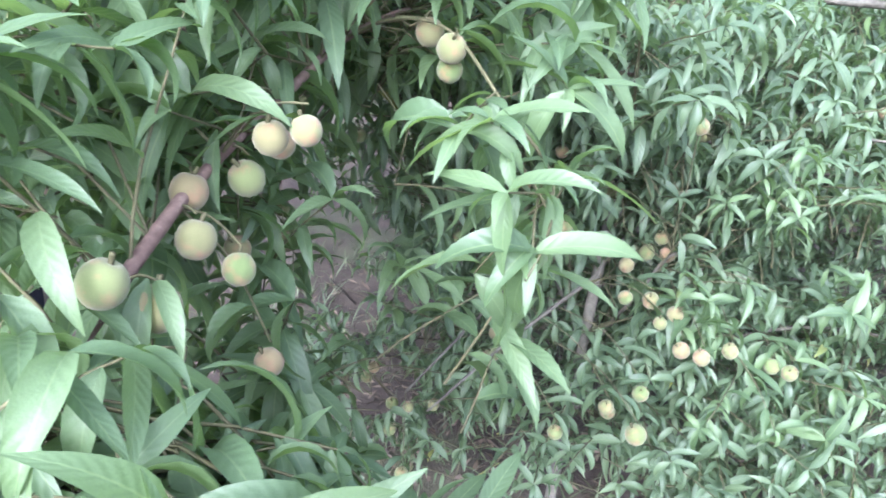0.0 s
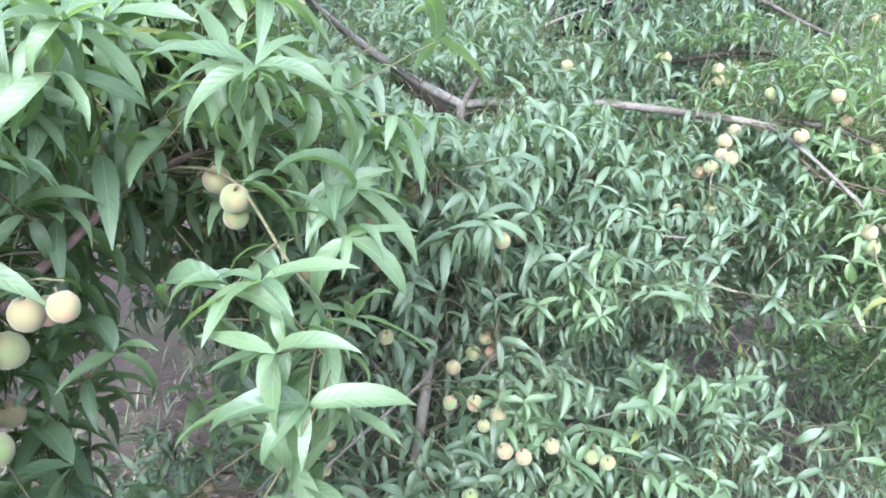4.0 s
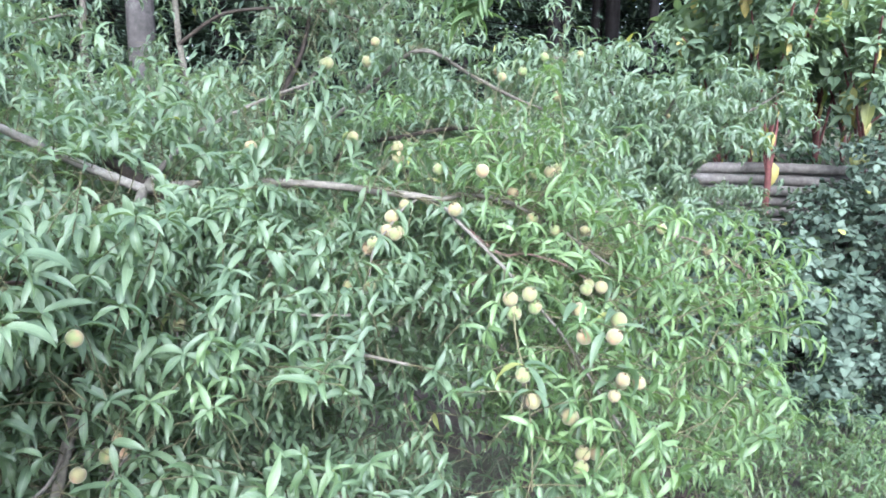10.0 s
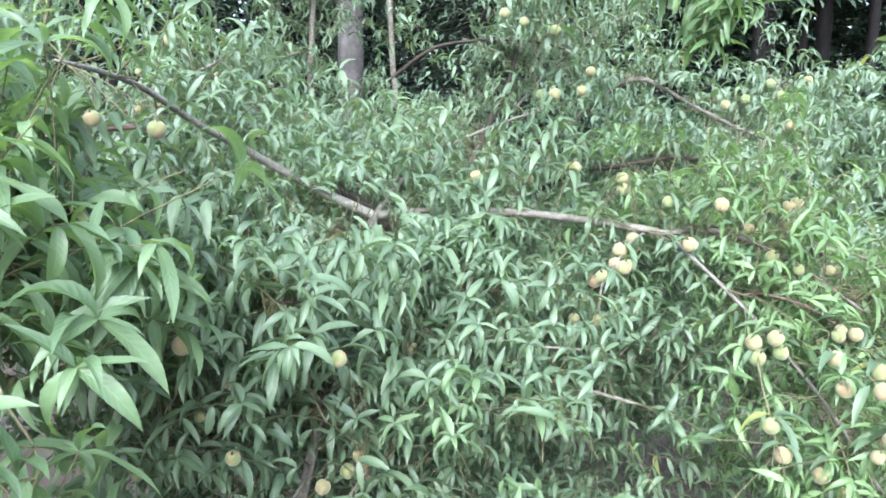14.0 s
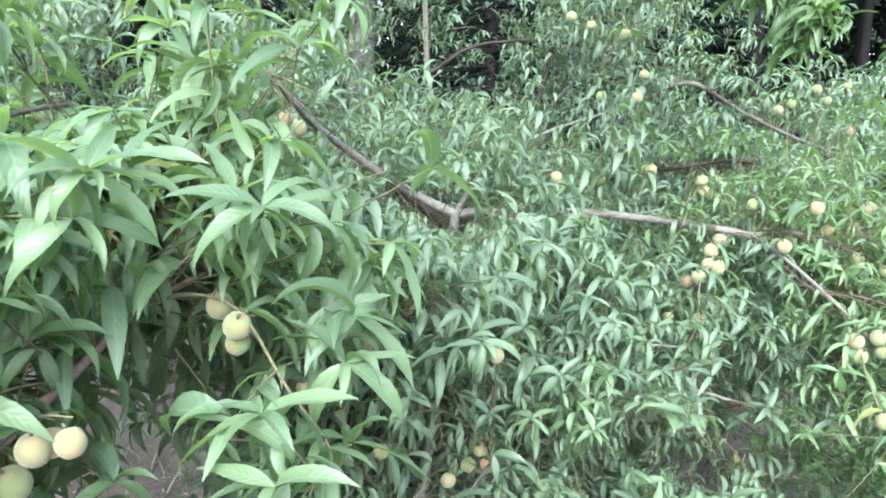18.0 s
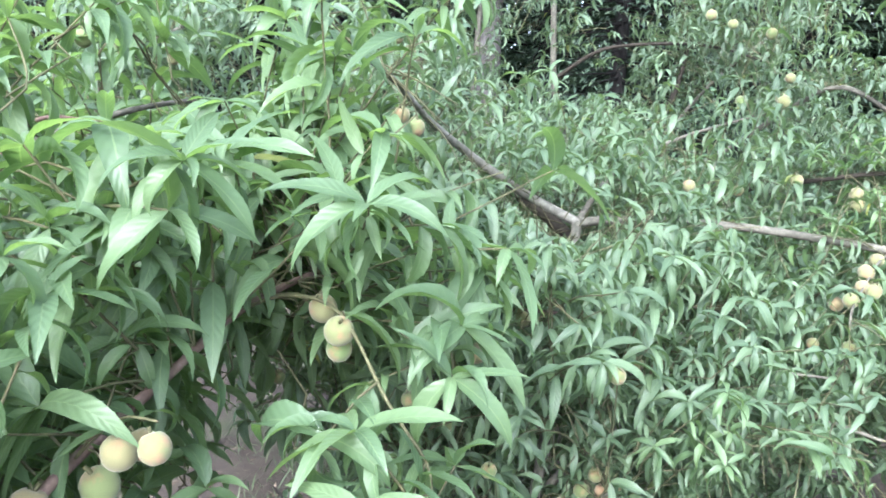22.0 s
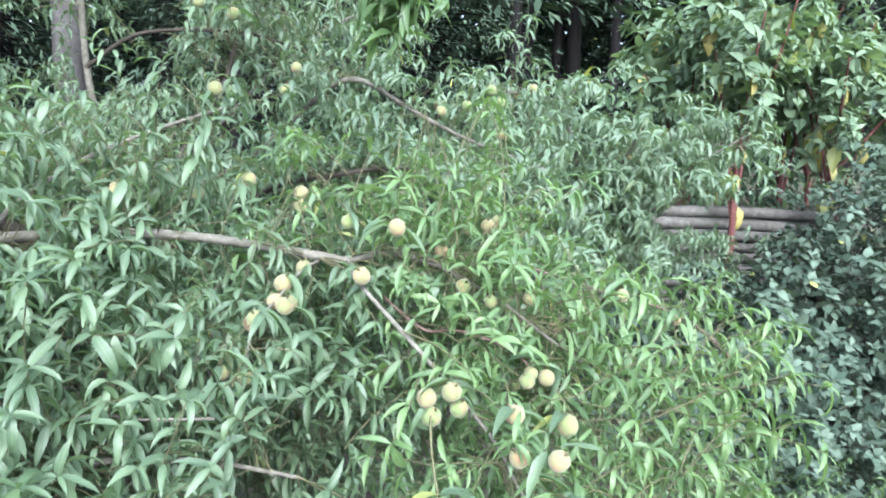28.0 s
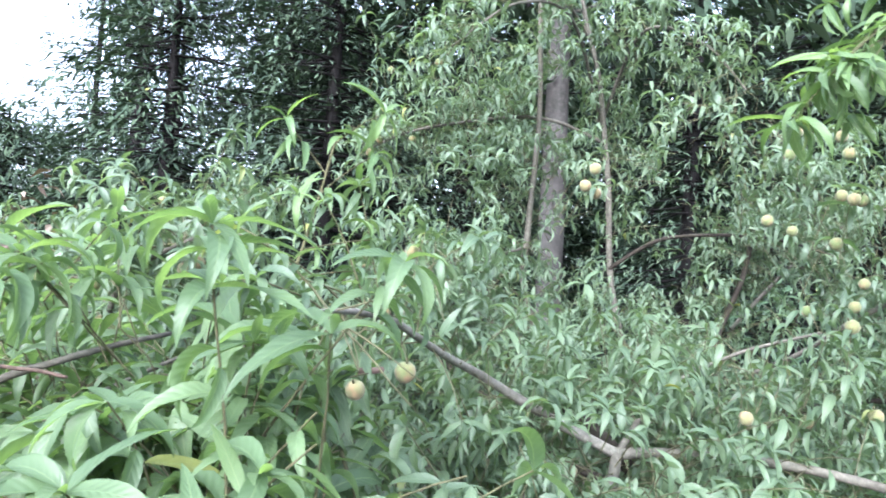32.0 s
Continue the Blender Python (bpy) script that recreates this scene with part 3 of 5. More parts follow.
def peach(p, d=0.041, tilt=None, label="unripe yellow-green peach with a faint pink blush, on a twig", group="peaches on the trees"):
    t = empty("peach", p, label=label, category="peach", group=group)
    rx, ry, rz = tilt or (rng.uniform(-35, 35), rng.uniform(-35, 35), rng.uniform(0, 360))
    t.matrix_basis = pose(*p, rx, ry, rz) @ Matrix.Scale(d * 0.94, 4)
    for n, me in (("fruit", FRUIT), ("stem", STEM)):
        ob = new(n, me)
        ob.parent = t
    return t


def peaches_along(line, count, seed, span=(0.15, 0.95), d=(0.034, 0.044)):
    """Fruit in ones to threes close under a limb."""
    r = random.Random(seed)
    for _ in range(count):
        p = Vector(line[int(r.uniform(*span) * (len(line) - 1))])
        for _ in range(r.choice((1, 1, 2, 3))):
            peach(p + Vector((r.uniform(-0.05, 0.05), r.uniform(-0.05, 0.05), r.uniform(-0.07, 0.0))), r.uniform(*d))


# fruit that can be told apart: place and diameter
NEAR_FRUIT = [(-0.259, 0.515, 1.342, 0.043), (-0.205, 0.766, 1.354, 0.042), (-0.2, 0.691, 1.281, 0.037), (-0.185, 0.734, 1.149, 0.036), (-0.235, 0.673, 1.319, 0.043), (-0.25, 0.711, 1.355, 0.042), (-0.168, 0.72, 1.41, 0.038), (-0.175, 0.8, 1.384, 0.036), (-0.244, 0.857, 1.236, 0.036), (-0.24, 0.568, 1.296, 0.046), (-0.32, 0.445, 1.348, 0.042), (-0.544, 1.058, 1.395, 0.036), (-0.566, 1.121, 1.426, 0.034), (-0.64, 1.174, 1.471, 0.036), (-0.543, 1.134, 1.411, 0.036), (-0.214, 1.218, 1.345, 0.034), (-0.303, 1.493, 1.015, 0.034), (-0.257, 1.243, 1.095, 0.036), (-0.16, 1.657, 1.294, 0.036), (-0.289, 1.36, 1.12, 0.036), (-0.13, 0.704, 1.422, 0.033), (-0.523, 1.512, 1.864, 0.036), (-0.555, 1.771, 1.863, 0.036)]
PAIR_FRUIT = [(-0.015, 1.03, 1.484, 0.041), (0.013, 0.96, 1.472, 0.041), (0.012, 0.985, 1.442, 0.036)]
GROUND_FRUIT = [(0.137, 1.542, 0.705, 0.036), (0.165, 1.66, 0.708, 0.036), (-0.094, 1.794, 0.41, 0.038), (-0.172, 1.897, 0.429, 0.036), (-0.15, 1.868, 0.479, 0.036), (-0.232, 1.788, 0.456, 0.035), (-0.093, 1.656, 0.42, 0.036), (0.021, 1.737, 0.448, 0.031), (-0.057, 1.513, 0.393, 0.037), (0.179, 1.541, 0.624, 0.035), (-0.046, 1.661, 0.487, 0.032), (0.017, 1.704, 0.463, 0.03), (0.437, 1.321, 0.654, 0.048), (0.462, 1.406, 0.701, 0.039), (0.405, 1.44, 0.632, 0.037), (0.282, 1.392, 0.606, 0.036), (0.39, 1.402, 0.667, 0.036), (0.147, 1.499, 0.737, 0.032), (0.062, 1.612, 0.975, 0.031), (0.202, 1.592, 1.111, 0.03), (-0.154, 1.526, 1.223, 0.031)]
LOW_FRUIT = [(0.532, 1.724, 0.906, 0.042), (0.578, 1.706, 0.91, 0.043), (0.561, 1.718, 0.947, 0.038), (0.486, 1.5, 0.88, 0.041), (0.535, 1.474, 0.86, 0.04), (0.47, 1.67, 0.893, 0.04), (0.536, 1.408, 0.808, 0.039), (0.57, 1.379, 0.808, 0.038), (0.662, 1.455, 0.784, 0.038), (0.764, 1.46, 0.746, 0.038), (0.797, 1.441, 0.74, 0.039), (0.425, 1.487, 0.892, 0.034), (0.495, 1.446, 0.852, 0.031), (0.453, 1.848, 1.016, 0.042), (0.351, 1.657, 1.332, 0.042), (0.342, 1.66, 1.355, 0.028), (0.35, 1.901, 1.357, 0.035), (0.719, 1.982, 1.143, 0.042), (0.497, 1.396, 1.292, 0.036), (0.53, 2.56, 1.395, 0.04), (0.28, 1.5, 1.05, 0.036), (0.219, 1.285, 1.357, 0.038), (0.11, 1.288, 1.269, 0.033), (0.27, 1.559, 1.195, 0.031)]
HIGH_FRUIT = [(1.17, 2.86, 1.642, 0.044), (1.11, 2.52, 1.182, 0.038), (1.244, 2.41, 1.88, 0.042), (1.7, 3.32, 2.04, 0.046), (2.529, 3.128, 1.949, 0.044), (2.196, 3.005, 1.891, 0.044), (2.892, 3.463, 2.049, 0.046), (2.246, 2.609, 1.803, 0.042), (2.078, 3.15, 1.72, 0.042), (1.351, 2.482, 1.635, 0.044), (1.46, 2.32, 1.607, 0.045), (1.457, 2.298, 1.574, 0.046), (1.56, 1.86, 1.563, 0.042), (1.534, 2.127, 1.548, 0.04), (1.21, 3.0, 2.225, 0.046), (1.319, 2.597, 2.258, 0.04), (0.66, 3.41, 2.34, 0.05), (0.04, 3.38, 1.97, 0.048), (0.1, 1.75, 1.735, 0.045), (0.035, 2.35, 2.0, 0.044), (1.285, 3.03, 2.468, 0.046), (1.362, 2.802, 2.141, 0.044), (1.0, 2.49, 1.6, 0.044), (0.074, 1.328, 1.751, 0.03)]
RIGHT_FRUIT = [(1.548, 1.637, 1.234, 0.044), (1.595, 1.616, 1.248, 0.044), (1.557, 1.63, 1.195, 0.045), (1.683, 1.508, 1.225, 0.042), (1.615, 1.619, 1.21, 0.041), (1.495, 1.455, 1.085, 0.042), (1.5, 1.409, 1.033, 0.042), (1.63, 1.397, 1.188, 0.042), (1.665, 1.322, 1.206, 0.042), (1.714, 1.343, 1.086, 0.036), (1.781, 1.366, 1.061, 0.036), (1.704, 1.471, 0.896, 0.044), (1.654, 1.414, 0.83, 0.042), (1.682, 1.45, 0.849, 0.044), (1.727, 1.455, 0.842, 0.045), (1.653, 1.468, 0.951, 0.04), (1.715, 1.376, 1.031, 0.034), (1.637, 1.455, 0.956, 0.046), (1.828, 1.53, 1.179, 0.049), (1.786, 1.441, 1.037, 0.041)]
LIMB_FRUIT = [(1.489, 1.89, 1.448, 0.044), (1.775, 1.935, 1.404, 0.042), (1.785, 2.09, 1.473, 0.042), (1.822, 1.873, 1.376, 0.036), (1.41, 2.096, 1.437, 0.042), (1.343, 2.03, 1.412, 0.046), (1.353, 2.0, 1.369, 0.042), (1.262, 1.95, 1.347, 0.044), (1.316, 1.995, 1.377, 0.041), (1.225, 1.87, 1.24, 0.038), (1.27, 2.031, 1.32, 0.043), (1.332, 1.968, 1.37, 0.043), (2.001, 1.982, 1.351, 0.038), (1.196, 1.99, 1.217, 0.035)]
TIP_FRUIT = [(1.86, 1.667, 1.239, 0.04), (1.831, 1.688, 1.246, 0.034), (2.602, 2.067, 1.24, 0.036), (2.13, 2.158, 1.321, 0.042), (2.342, 2.015, 1.34, 0.04), (1.807, 1.664, 1.237, 0.038), (1.87, 2.1, 1.53, 0.038), (1.943, 2.125, 1.535, 0.043), (2.001, 2.17, 1.541, 0.044), (2.043, 2.287, 1.461, 0.042), (2.1, 2.335, 1.424, 0.042), (2.385, 2.074, 1.343, 0.043), (2.146, 2.149, 1.327, 0.038), (2.041, 1.905, 1.29, 0.04), (2.088, 1.892, 1.281, 0.041), (2.327, 3.31, 1.933, 0.05), (2.436, 3.254, 1.934, 0.05), (2.482, 3.003, 1.802, 0.047), (2.108, 3.192, 1.693, 0.042), (1.861, 1.801, 1.181, 0.029)]
BACK_FRUIT = [(0.737, 4.5, 2.64, 0.043), (-0.4, 4.6, 3.15, 0.043), (-0.058, 3.816, 2.974, 0.04), (1.53, 3.7, 1.534, 0.04), (1.257, 2.897, 2.52, 0.044), (1.405, 2.894, 2.514, 0.045), (1.432, 2.894, 2.458, 0.045), (1.419, 2.765, 2.282, 0.046), (1.276, 2.947, 2.189, 0.04), (1.228, 2.638, 1.585, 0.043), (-0.439, 4.329, 2.615, 0.048), (-0.217, 4.345, 2.703, 0.048), (-0.392, 4.324, 2.685, 0.042), (-1.124, 3.345, 2.189, 0.039), (-0.315, 3.6, 1.989, 0.039), (1.413, 3.126, 1.919, 0.047), (1.644, 3.267, 1.948, 0.05), (2.034, 3.129, 1.71, 0.041), (2.524, 3.204, 2.003, 0.049), (1.351, 2.754, 2.291, 0.04), (0.624, 3.182, 2.403, 0.049), (0.637, 3.593, 2.397, 0.056)]
MIDDLE_FRUIT = GROUND_FRUIT + LOW_FRUIT + HIGH_FRUIT + RIGHT_FRUIT + LIMB_FRUIT + TIP_FRUIT + BACK_FRUIT
for x, y, z, d in NEAR_FRUIT + PAIR_FRUIT:
    peach((x, y, z), d, label="yellow-green peach blushed pink on a near limb")
for x, y, z, d in MIDDLE_FRUIT:
    peach((x, y, z), d)


# ---- near tree, whose fruiting limb reaches in beside the path ----
def near_tree():
    t = empty("peach_tree", (-0.95, 1.15, 0), label="young peach tree with drooping leafy shoots and ripening fruit, close by", category="peach tree", group="peach trees")
    f = Foliage(31)
    limb(t, [(-0.95, 1.15, -0.05), (-0.93, 1.12, 0.4), (-0.8, 1.0, 0.75)], 0.045, 0.03, BARK, "trunk")
    a = limb(t, [(-0.8, 1.0, 0.72), (-0.6, 0.62, 1.0), (-0.40, 0.47, 1.15), (-0.31, 0.50, 1.255), (-0.27, 0.60, 1.32), (-0.25, 0.70, 1.355), (-0.22, 0.80, 1.39), (-0.18, 0.92, 1.425), (-0.13, 1.06, 1.47), (-0.05, 1.2, 1.5)], 0.010, 0.005, RED_BARK, label="smooth reddish young limb bearing fruit", n=6)
    b = limb(t, [(-0.13, 1.06, 1.47), (-0.06, 1.03, 1.50), (0.013, 0.975, 1.49), (0.079, 0.867, 1.415), (0.125, 0.83, 1.36), (0.130, 0.80, 1.325), (0.113, 0.725, 1.306), (0.09, 0.69, 1.277)], 0.0026, 0.0014, TWIG, "fruiting_twig")
    c = limb(t, [(-0.86, 1.06, 0.6), (-0.7, 1.3, 1.15), (-0.4, 1.5, 1.5), (-0.12, 1.62, 1.70), (0.06, 1.72, 1.74)], 0.02, 0.006, RED_BARK)
    d = limb(t, [(0.0, 1.55, 1.70), (0.05, 1.40, 1.645), (0.115, 1.31, 1.54), (0.142, 1.18, 1.468), (0.163, 1.07, 1.42)], 0.0035, 0.0018, TWIG, "fruiting_twig")
    e = limb(t, [(-0.8, 1.0, 0.72), (-0.7, 0.75, 1.0), (-0.6, 0.62, 1.25), (-0.5, 0.72, 1.5), (-0.42, 0.9, 1.66)], 0.014, 0.005, RED_BARK)
    g = limb(t, [(-0.8, 1.0, 0.7), (-0.55, 0.95, 0.85), (-0.33, 0.95, 0.94), (-0.16, 1.0, 0.96)], 0.011, 0.003, RED_BARK)
    h = limb(t, [(-0.86, 1.1, 0.7), (-0.78, 1.3, 1.25), (-0.62, 1.6, 1.55), (-0.4, 1.9, 1.72)], 0.014, 0.004, BARK)
    i = limb(t, [(-0.75, 1.3, 1.25), (-0.72, 1.5, 1.6), (-0.607, 1.58, 1.684), (-0.51, 1.587, 1.723), (-0.445, 1.68, 1.752), (-0.40, 1.81, 1.77)], 0.009, 0.005, GREY_BARK, label="bare grey twig")
    j = limb(t, [(-0.72, 1.45, 1.55), (-0.62, 1.5, 1.70), (-0.53, 1.52, 1.715), (-0.44, 1.5, 1.71)], 0.005, 0.003, RED_BARK, label="bare reddish twig")
    f.bare_side(i[16:] + j[8:], 1.3, 0.022, (0.25, 0.25, 1.9), 0.3)
    clear = lambda p: p.y > 0.4 and p.x < 0.16 - 0.38 * (p.y - 1.0) and (p.x < 0.1 or p.y > 0.75) and (p.z < 1.55 or p.y > 0.8 or p.x < -0.3) and (p.z < 1.70 or p.x < -0.32) and p.z < 1.86
    k = dict(size=0.122, sag=1.4, gap=0.022, drop=(-0.4, 0.5), whorl=4, keep=clear)
    f.bare_side([q[:3] for q in NEAR_FRUIT[:9] + PAIR_FRUIT], 0.5, 0.031)
    f.bare_side([NEAR_FRUIT[0][:3]], 0.5, 0.046, (0.0, 0.0, 1.55))
    f.bare_side([q[:3] for q in NEAR_FRUIT[1:7]], 0.5, 0.032, (0.0, 0.0, 1.56), 0.1)
    f.strict = True
    f.clothe(a, 40, (0.14, 0.3), (0.3, 1.0), 0.35, 0.4, **k)
    f.clothe(b, 14, (0.05, 0.1), (0.3, 0.9), 0.1, 0.6, 0.7, bare=0.0, **k)
    f.clothe(c, 44, (0.18, 0.4), (0.25, 1.0), 0.5, 0.4, **k)
    f.clothe(d, 18, (0.1, 0.2), (0.1, 1.0), 0.1, 0.6, **k)
    f.clothe(e, 20, (0.18, 0.34), (0.3, 1.0), 0.4, 0.4, **k)
    f.clothe(g, 36, (0.16, 0.3), (0.2, 1.0), 0.2, 0.4, **k)
    f.clothe(h, 64, (0.2, 0.42), (0.25, 1.0), 0.5, 0.3, **k)
    every = [a, c, e, g, h]
    f.fill(every, (-0.5, 1.25, 1.4), (0.5, 0.45, 0.45), 50, **k)
    f.fill(every, (-0.35, 0.85, 1.05), (0.4, 0.3, 0.3), 34, **k)
    f.fill(every, (-0.2, 1.6, 1.55), (0.45, 0.35, 0.35), 60, **k)
    f.fill(every, (-0.12, 1.35, 1.70), (0.22, 0.22, 0.16), 46, **k)
    f.fill(every, (-0.02, 1.15, 1.56), (0.12, 0.15, 0.14), 24, **k)
    f.fill(every, (-0.16, 1.32, 1.5), (0.2, 0.2, 0.2), 46, **k)
    f.fill(every, (-0.44, 0.82, 1.6), (0.13, 0.15, 0.12), 8, (0.1, 0.2), up=0.2, **k)
    f.fill(every, (-0.32, 0.47, 1.12), (0.24, 0.09, 0.08), 46, (0.05, 0.12), up=0.2, **k)
    f.fill(every, (-0.25, 0.5, 1.27), (0.16, 0.1, 0.12), 16, (0.08, 0.16), up=0.1, **k)
    front = dict(k, keep=lambda p: p.y > 0.33 and p.z < 1.27)
    f.fill([a], (-0.31, 0.43, 1.18), (0.2, 0.1, 0.11), 80, (0.06, 0.12), up=0.2, **front)
    f.fill([a], (-0.12, 0.55, 1.02), (0.16, 0.12, 0.1), 30, (0.06, 0.12), up=0.2, **front)
    f.fill(every, (-0.40, 0.66, 1.50), (0.13, 0.12, 0.13), 12, (0.08, 0.18), up=0.3, **k)
    f.fill(every, (-0.26, 0.84, 1.56), (0.16, 0.12, 0.1), 14, (0.08, 0.18), up=0.3, **k)
    f.fill(every, (-0.42, 1.35, 1.76), (0.2, 0.3, 0.1), 50, (0.1, 0.2), up=0.3, **k)
    f.fill(every, (-0.5, 0.7, 1.35), (0.2, 0.2, 0.3), 20, (0.1, 0.2), **k)
    f.bare_side(a[12:17:2], 0.3, 0.012)
    f.bare_side(a[30::3], 0.35, 0.012)
    for q in NEAR_FRUIT + PAIR_FRUIT:
        f.spur([a, b, c, d], q[:3], 3, 0.11)
    f.later(t, NEAR_LEAF, LONG_NEAR, (0.0, 0.3, 1.5), PEACH_LEAF_ONE, 295, TWIG, 5)


near_tree()


# ---- middle tree with two long limbs from a low fork ----
def middle_tree():
    t = empty("peach_tree", (0.34, 1.68, 0), label="spreading peach tree with a leaning trunk and long fruiting limbs", category="peach tree", group="peach trees")
    f, y = Foliage(41), Foliage(42)
    fork = (0.66, 2.57, 1.455)
    tr = limb(t, [(0.31, 1.62, -0.05), (0.355, 1.64, 0.42), (0.40, 1.70, 0.74), (0.46, 1.85, 0.97), (0.515, 2.02, 1.10), (0.59, 2.3, 1.28), fork], 0.0135, 0.016, GREY_BARK, "trunk", "grey leaning trunk")
    left = limb(t, [fork, (0.5, 2.53, 1.53), (0.36, 2.42, 1.61), (0.25, 2.30, 1.68), (0.14, 2.08, 1.755), (0.06, 1.84, 1.828), (0.02, 1.6, 1.85), (-0.01, 1.42, 1.853)], 0.017, 0.004, PALE_BARK, label="long pale grey limb rising from the fork", n=6)
    right = limb(t, [fork, (0.80, 2.60, 1.465), (1.0, 2.58, 1.472), (1.22, 2.42, 1.475), (1.43, 2.14, 1.466), (1.53, 2.12, 1.45), (1.66, 2.19, 1.458), (1.74, 2.08, 1.447), (1.80, 1.98, 1.415), (1.88, 1.89, 1.355), (1.98, 1.80, 1.27), (2.12, 1.75, 1.17)], 0.0165, 0.003, GREY_BARK, label="long pale grey limb hung with fruit", n=7)
    drop = limb(t, [(1.53, 2.12, 1.45), (1.50, 1.92, 1.42), (1.58, 1.75, 1.30), (1.70, 1.63, 1.135), (1.693, 1.50, 1.079), (1.743, 1.44, 0.977), (1.80, 1.38, 0.86)], 0.0055, 0.004, GREY_BARK, label="pale bare twig hung with fruit", n=7)
    mid = limb(t, [(1.53, 2.12, 1.45), (1.60, 2.05, 1.37), (1.69, 1.98, 1.29), (1.75, 1.92, 1.297), (1.84, 1.83, 1.272), (1.92, 1.74, 1.20)], 0.0052, 0.003, RED_BARK, label="arching reddish twig")
    bunch = limb(t, [(1.47, 2.13, 1.455), (1.40, 2.07, 1.435), (1.32, 1.99, 1.385), (1.25, 1.92, 1.33), (1.22, 1.87, 1.24), (1.18, 1.86, 1.10), (1.15, 1.77, 0.94)], 0.0042, 0.0016, BARK, "fruiting_twig")
    sprig = limb(t, [(1.60, 1.72, 1.28), (1.53, 1.57, 1.17), (1.50, 1.45, 1.07), (1.495, 1.40, 0.95), (1.48, 1.36, 0.82)], 0.003, 0.0016, TWIG, "fruiting_twig")
    tip = limb(t, [(1.74, 2.08, 1.447), (1.95, 2.25, 1.45), (2.2, 2.2, 1.38), (2.36, 2.1, 1.33), (2.6, 2.08, 1.26), (2.68, 2.0, 1.2), (2.73, 1.9, 1.11)], 0.0045, 0.002, RED_BARK, label="arching reddish twig")
    spray = limb(t, [(2.05, 2.24, 1.43), (2.17, 2.34, 1.41), (2.23, 2.32, 1.35), (2.26, 2.24, 1.27), (2.27, 2.15, 1.19)], 0.004, 0.0025, BARK)
    dark = limb(t, [(0.62, 2.56, 1.38), (0.52, 2.66, 1.40), (0.42, 2.73, 1.46), (0.15, 2.95, 1.62), (-0.2, 3.2, 1.85)], 0.014, 0.008, DARK_BARK)
    up = limb(t, [fork, (0.85, 2.85, 1.62), (1.1, 2.95, 1.75), (1.35, 2.85, 1.85)], 0.012, 0.004, BARK)
    whip = limb(t, [(-0.14, 1.70, 1.86), (-0.11, 1.74, 2.0), (-0.08, 1.79, 2.2)], 0.004, 0.002, TWIG, "shoot")
    y.clothe(whip, 6, (0.06, 0.12), (0.1, 1.0), 0.2, 0.5, 0.7, size=0.095, sag=2.0, drop=(0.1, 0.7))
    low1 = limb(t, [(0.45, 1.85, 0.82), (0.62, 1.85, 1.0), (0.85, 1.88, 1.08), (1.1, 1.9, 1.06), (1.35, 1.85, 1.0)], 0.012, 0.004, BARK)
    low2 = limb(t, [(0.52, 2.02, 1.08), (0.7, 2.15, 1.2), (0.95, 2.2, 1.26), (1.25, 2.15, 1.22)], 0.012, 0.004, BARK)
    low3 = limb(t, [(0.40, 1.74, 0.6), (0.5, 1.68, 0.8), (0.58, 1.68, 0.92), (0.64, 1.70, 0.86)], 0.007, 0.003, BARK)
    low4 = limb(t, [(0.55, 2.1, 1.12), (0.35, 2.2, 1.25), (0.1, 2.1, 1.32), (-0.15, 1.95, 1.32)], 0.012, 0.004, BARK)
    low5 = limb(t, [(0.38, 1.72, 0.45), (0.6, 1.7, 0.6), (0.9, 1.7, 0.72), (1.2, 1.65, 0.72)], 0.009, 0.003, BARK)
    low6 = limb(t, [(0.40, 1.74, 0.62), (0.3, 1.75, 0.85), (0.15, 1.7, 1.0), (0.0, 1.6, 1.02)], 0.008, 0.003, BARK)
    cane1 = limb(t, [(0.44, 1.79, 0.91), (0.404, 1.66, 0.879), (0.307, 1.575, 0.841), (0.157, 1.474, 0.766), (0.0, 1.38, 0.66)], 0.0055, 0.003, BARK, "cane")
    cane2 = limb(t, [(0.42, 1.76, 0.86), (0.32, 1.81, 0.88), (0.219, 1.734, 0.824), (0.095, 1.626, 0.737), (-0.05, 1.52, 0.62)], 0.005, 0.003, BARK, "cane")
    stub = limb(t, [(0.54, 2.1, 1.13), (0.556, 1.9, 1.25), (0.46, 1.71, 1.33), (0.361, 1.675, 1.348), (0.26, 1.66, 1.352)], 0.006, 0.004, RED_BARK, label="bare reddish twig")
    bough = limb(t, [(0.75, 1.95, 1.12), (0.911, 1.849, 1.195), (1.014, 1.823, 1.186), (1.15, 1.80, 1.18)], 0.005, 0.003, BARK)
    litter_side = limb(t, [(0.36, 1.70, 0.3), (0.15, 1.85, 0.48), (-0.1, 1.95, 0.47), (-0.32, 2.0, 0.44)], 0.006, 0.003, DARK_BARK)
    f.bare_side(cane1[8:] + cane2[10:] + stub[18:28], 0.6, 0.018, ragged=0.6)
    k = dict(sag=1.3, size=0.086, gap=0.0215, whorl=4)
    out = dict(k, length=(0.18, 0.4), lean=(-0.1, -0.55, 0.0), drop=(-0.15, 0.6))
    f.clothe(left, 50, (0.14, 0.32), (0.1, 1.0), -0.1, 0.3, **k)
    f.clothe(dark, 90, (0.2, 0.42), (0.15, 1.0), 0.4, 0.3, **k)
    f.clothe(right, 70, (0.14, 0.3), (0.05, 0.6), -0.2, 0.2, **k)
    f.clothe(up, 30, (0.2, 0.4), (0.2, 1.0), 0.3, 0.3, **k)
